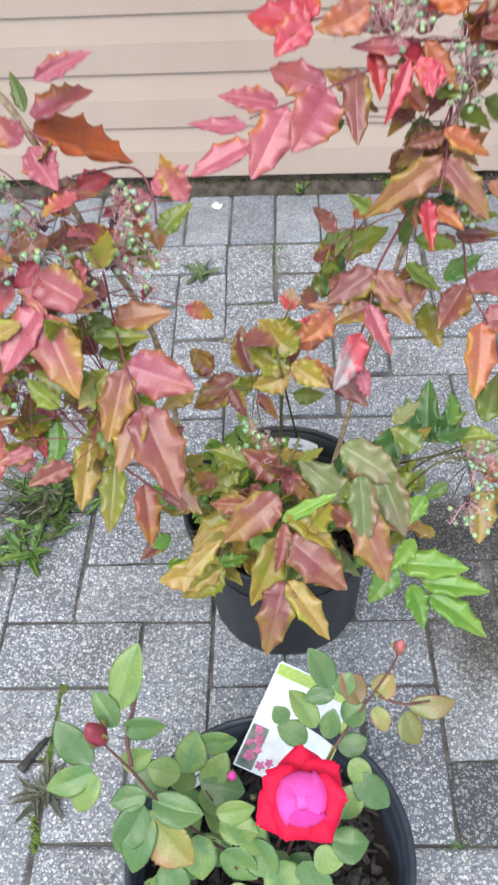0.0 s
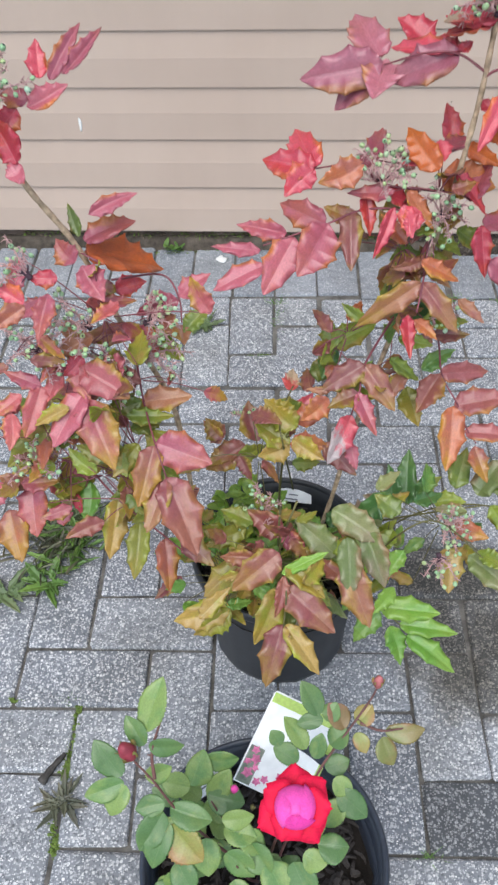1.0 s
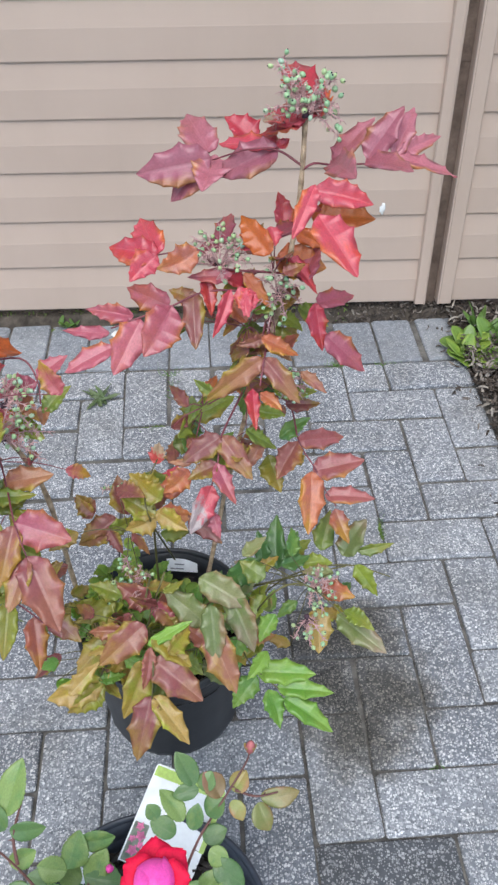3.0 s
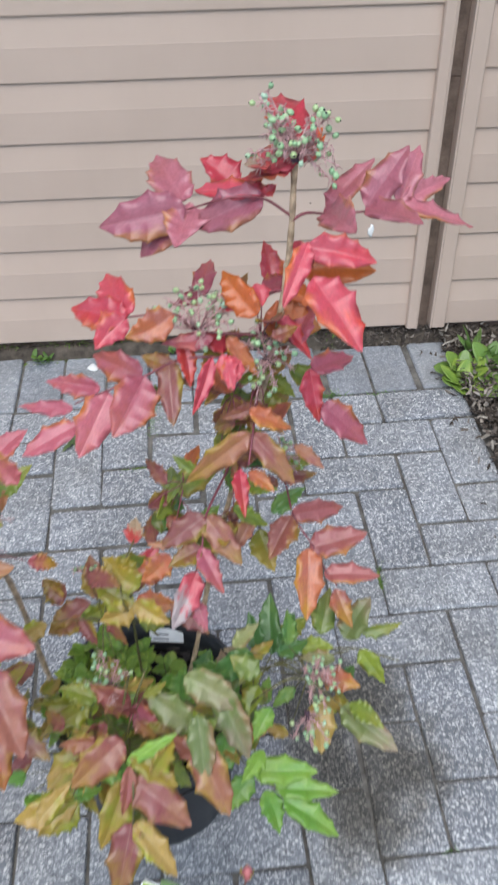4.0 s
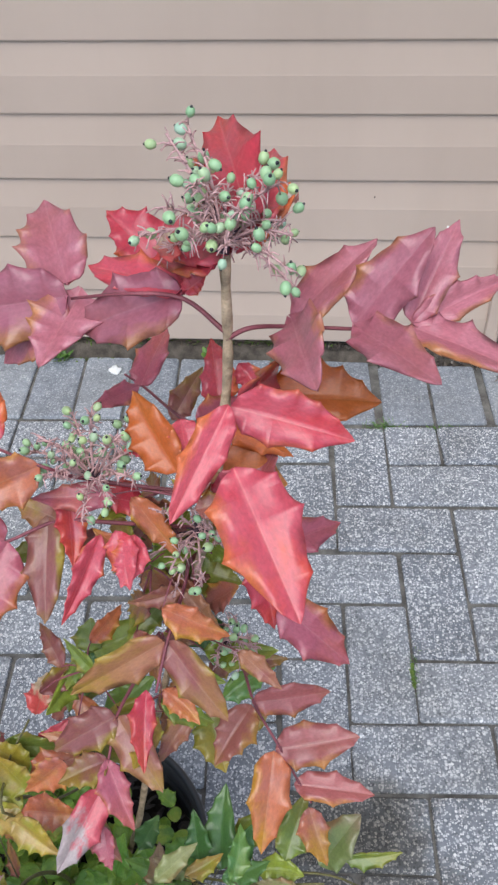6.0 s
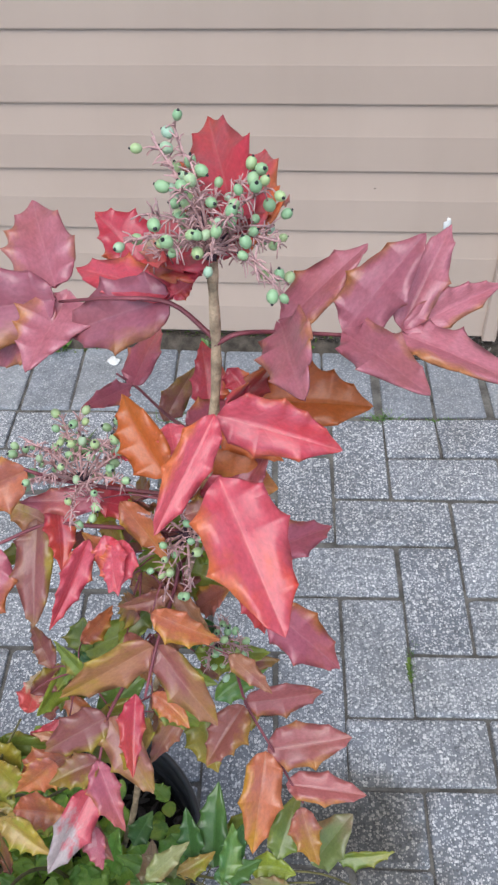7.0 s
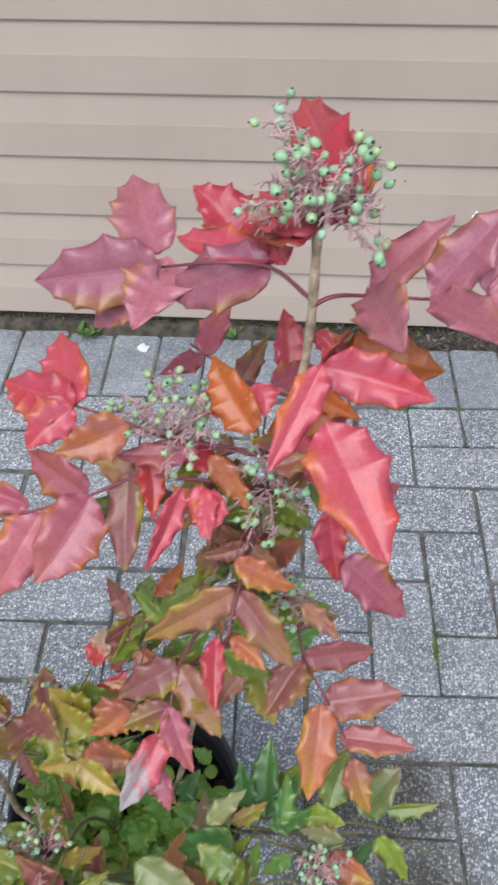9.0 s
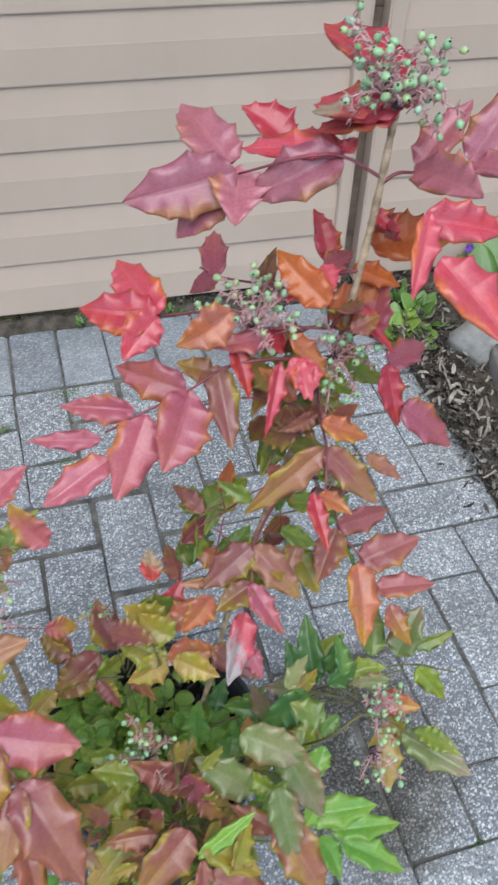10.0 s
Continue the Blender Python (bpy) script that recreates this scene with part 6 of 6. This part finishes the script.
def grass(at, n, height, spread, seed, label, along=(1, 0)):
    rng = random.Random(seed)
    bm = bmesh.new()
    for _ in range(n):
        p = Vector((at[0] + along[0] * rng.gauss(0, spread), at[1] + along[1] * rng.gauss(0, spread), -0.008)) + Vector((rng.gauss(0, 0.003), rng.gauss(0, 0.003), 0))
        d = Vector((rng.gauss(0, 0.6), rng.gauss(0, 0.6), 1)).normalized() * height * rng.uniform(0.4, 1.1)
        u = d.orthogonal().normalized() * 0.0009
        a, b, c = p, p + d * 0.6, p + d + Vector((d.x, d.y, 0)) * 0.6
        q = [bm.verts.new(v) for v in (a - u, a + u, b - u * 0.8, b + u * 0.8, c)]
        bm.faces.new((q[0], q[1], q[3], q[2]))
        bm.faces.new((q[2], q[3], q[4]))
    tagged(new("grass_tuft", mesh_of("grass_tuft", bm, WEED_LEAF)), label, "grass", kind="stuff")


grass((-0.207, 0.0), 26, 0.03, 0.01, 1, "sparse grass in a paving joint")
grass((-0.203, -0.06), 30, 0.024, 0.022, 2, "sparse grass in a paving joint", (0, 1))
grass((-0.24, -0.196), 40, 0.016, 0.016, 3, "short grass and moss in a joint")
grass((0.198, 0.012), 80, 0.02, 0.016, 4, "short grass in a joint by the wall")
grass((0.31, 0.004), 70, 0.014, 0.022, 5, "short grass in a joint by the wall")
grass((0.204, -0.515), 60, 0.016, 0.014, 6, "moss and grass in a paving joint", (0, 1))
grass((0.2, -1.0), 24, 0.012, 0.006, 7, "tiny tuft in a paving joint")
grass((0.002, -1.205), 22, 0.022, 0.006, 8, "tiny pale tuft in a paving joint")
grass((-0.51, -0.99), 60, 0.014, 0.012, 9, "moss and grass in a paving joint")


def moss(x, y, lx, ly, seed, label, n=170):
    """Small cushions of moss and leaflets, gathered in uneven clumps along a joint."""
    rng = random.Random(seed)
    bm = bmesh.new()
    clumps = [(rng.uniform(-1, 1), rng.uniform(-1, 1), rng.uniform(0.12, 0.35)) for _ in range(6)]
    for _ in range(n):
        u, v, s = rng.choice(clumps)
        p = Vector((x + lx * (u + rng.gauss(0, s)), y + ly * (v + rng.gauss(0, s)), rng.uniform(-0.007, -0.002)))
        r = rng.uniform(0.0014, 0.0036)
        tilt = Matrix.Rotation(rng.uniform(-0.6, 0.6), 3, "X") @ Matrix.Rotation(rng.uniform(-0.6, 0.6), 3, "Y")
        ring = [bm.verts.new(p + tilt @ Vector((r * math.cos(k * 1.047 + r), r * 0.75 * math.sin(k * 1.047 + r), 0))) for k in range(6)]
        top = bm.verts.new(p + tilt @ Vector((0, 0, r * 0.8 + 0.001)))
        for k in range(6):
            bm.faces.new((ring[k], ring[(k + 1) % 6], top))
    tagged(new("moss", mesh_of("moss", bm, MOSS)), label, "moss", kind="stuff")


moss(-0.498, -1.025, 0.005, 0.030, 1, "small-leaved green moss in a paving joint", 150)
moss(-0.497, -1.100, 0.010, 0.032, 11, "small-leaved green moss in a paving joint", 230)
moss(-0.499, -1.192, 0.009, 0.024, 2, "small-leaved green moss in a paving joint", 230)
moss(-0.597, -0.990, 0.014, 0.004, 3, "green moss in a paving joint", 70)
moss(-0.251, -0.186, 0.022, 0.004, 4, "green moss in a paving joint")
moss(-0.5, 0.214, 0.18, 0.006, 5, "green moss along the foot of the wall")
moss(0.02, 0.214, 0.10, 0.006, 6, "green moss along the foot of the wall")
moss(0.20, -0.52, 0.005, 0.02, 7, "green moss in a paving joint")


def twig(label, r, *points):
    bm = bmesh.new()
    tube(bm, points, r, r * 0.5, 6, 4, 0.15)
    tagged(new("twig", mesh_of("twig", bm, TWIG)), label, "twig")


twig("short dark stick lying on the paving", 0.0065, (-0.532, -1.116, 0.006), (-0.520, -1.096, 0.0075), (-0.505, -1.074, 0.007))
WITHERED = leaf_material("withered_leaf", (0.115, 0.125, 0.085), (0.16, 0.15, 0.11), (0.20, 0.20, 0.15), rough=0.8)
weed("withered_weed", (-0.498, -1.140, 0.0), "withered grey-green weed lying across the joint", 16, 0.042, 0.011, WITHERED, "holly", 0.25, 41, scatter=0.008)


def edging(at, turn, size, label):
    """A split concrete edging block with chipped, rounded arrises."""
    bm = bmesh.new()
    bmesh.ops.create_cube(bm, size=1)
    bmesh.ops.scale(bm, vec=size, verts=bm.verts)
    bmesh.ops.bevel(bm, geom=bm.edges[:] + bm.verts[:], offset=0.008, segments=2, affect="EDGES")
    bmesh.ops.subdivide_edges(bm, edges=[e for e in bm.edges if e.calc_length() > 0.03], cuts=3, use_grid_fill=True)
    for v in bm.verts:
        v.co += Vector((noise.noise(v.co * 25), noise.noise(v.co * 25 + Vector((5, 0, 0))), noise.noise(v.co * 25 + Vector((0, 7, 0))))) * 0.003
    ob = new("edging_block", mesh_of("edging_block", bm, BLOCK))
    ob.matrix_basis = pose(*at, *turn)
    tagged(ob, label, "edging block", "blocks edging the bed")


edging((0.715, -0.205, 0.035), (0, 4, -12), (0.17, 0.11, 0.085), "pale grey concrete edging block half sunk in mulch")
edging((0.665, -0.075, 0.028), (6, -8, 24), (0.13, 0.10, 0.08), "weathered concrete edging block tilted in the soil")

# ---- pavers, piece by piece ----
def paver_mesh(n, material, length=0.1955, width=0.0955):
    rng = random.Random(n)
    bm = bmesh.new()
    a, b, c = length / 2, width / 2, 0.0042
    rows = []
    for z, inset, cut, rough in ((-0.055, 0.0, 0.002, 0.0003), (-c, 0.0, 0.0035, 0.0007), (-0.0010, c * 0.6, 0.0055, 0.0010), (0.0, c * 1.9, 0.007, 0.0012)):
        ring = []
        for sx, sy, first in ((-1, -1, 1), (-1, -1, 0), (1, -1, 0), (1, -1, 1), (1, 1, 1), (1, 1, 0), (-1, 1, 0), (-1, 1, 1)):
            x, y = a - inset - (0 if first else cut), b - inset - (cut if first else 0)
            ring.append(bm.verts.new((sx * x + rng.gauss(0, rough), sy * y + rng.gauss(0, rough), z)))
        rows.append(ring)
    for p, q in zip(rows, rows[1:]):
        for k in range(8):
            bm.faces.new((p[k], p[(k + 1) % 8], q[(k + 1) % 8], q[k]))
    bm.faces.new(rows[-1])
    return mesh_of("paver", bm, material, smooth=False)


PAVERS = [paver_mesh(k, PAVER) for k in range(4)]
DARK_PAVERS = [paver_mesh(k, PAVER_DARK) for k in range(2)]
BORDERS = [paver_mesh(k, BORDER, 0.174, 0.0955) for k in range(3)]
LONG_BORDERS = [paver_mesh(k + 3, BORDER, 0.206, 0.0955) for k in range(3)]
rng = random.Random(77)


def lay(x, y, turned, mesh, lift=0.0):
    # the laying drifts a little towards the wall
    g, h = min(1.0, max(0.0, (y + 0.55) / 0.55)), min(1.0, max(0.0, (0.1 - x) / 0.3))
    if y < 0.05:
        x, y = x - 0.016 * g * h, y + g * (0.010 + 0.018 * h)
    m = pose(x + rng.gauss(0, 0.0008), y + rng.gauss(0, 0.0008), lift + rng.gauss(0, 0.0009), rng.gauss(0, 0.35), rng.gauss(0, 0.35), (90 if turned else 0) + rng.gauss(0, 0.4))
    return part("paver", mesh, pavement, m)


far = []
for j in range(42):
    for i in range(-32, 6):
        k = (i + j - 9) % 4
        if k not in (0, 2):
            continue
        upright = k == 0
        x, y = (0.1 * i + 0.05, -0.1 * (j + 1)) if upright else (0.1 * (i + 1), -0.1 * j - 0.05)
        if x > 0.53:
            continue
        near = -1.05 < x and y > -1.75
        dark = (i, j) in ((0, 11), (-9, 5))
        if near:
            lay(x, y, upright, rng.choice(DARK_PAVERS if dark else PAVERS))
        else:
            far.append((x, y, upright))
# half pieces where the pattern meets the border
half = [paver_mesh(40 + k, PAVER, 0.0965, 0.0965) for k in range(2)]
for i in range(-12, 6):
    if (i - 9) % 4 == 1:
        lay(0.1 * i + 0.05, -0.05, False, half[i % 2])
# the soldier course along the wall
for i in range(-32, 6):
    x = 0.1 * i + 0.05
    if x > 0.5:
        continue
    loose = x > 0.36
    if x > -1.05:
        if x < 0.22:
            lay(x - 0.012, 0.134 if x < 0.0 else 0.122, True, LONG_BORDERS[i % 3])
        else:
            lay(x + (0.012 if loose else 0), 0.104, True, BORDERS[i % 3], 0.003 if loose else 0.0)
    else:
        far.append((x, 0.094, True))
bm = bmesh.new()
for x, y, turned in far:
    hx, hy = (0.0482, 0.0982) if turned else (0.0982, 0.0482)
    v = box(bm, (x - hx, y - hy, -0.05), (x + hx, y + hy, -0.003))
    for q in (v[1], v[3], v[5], v[7]):
        q.co.x += (x - q.co.x) * 0.04
        q.co.y += (y - q.co.y) * 0.04
        q.co.z = 0.0
tagged(part("outer_pavers", mesh_of("outer_pavers", bm, PAVER, smooth=False), pavement), "", "", kind="stuff")
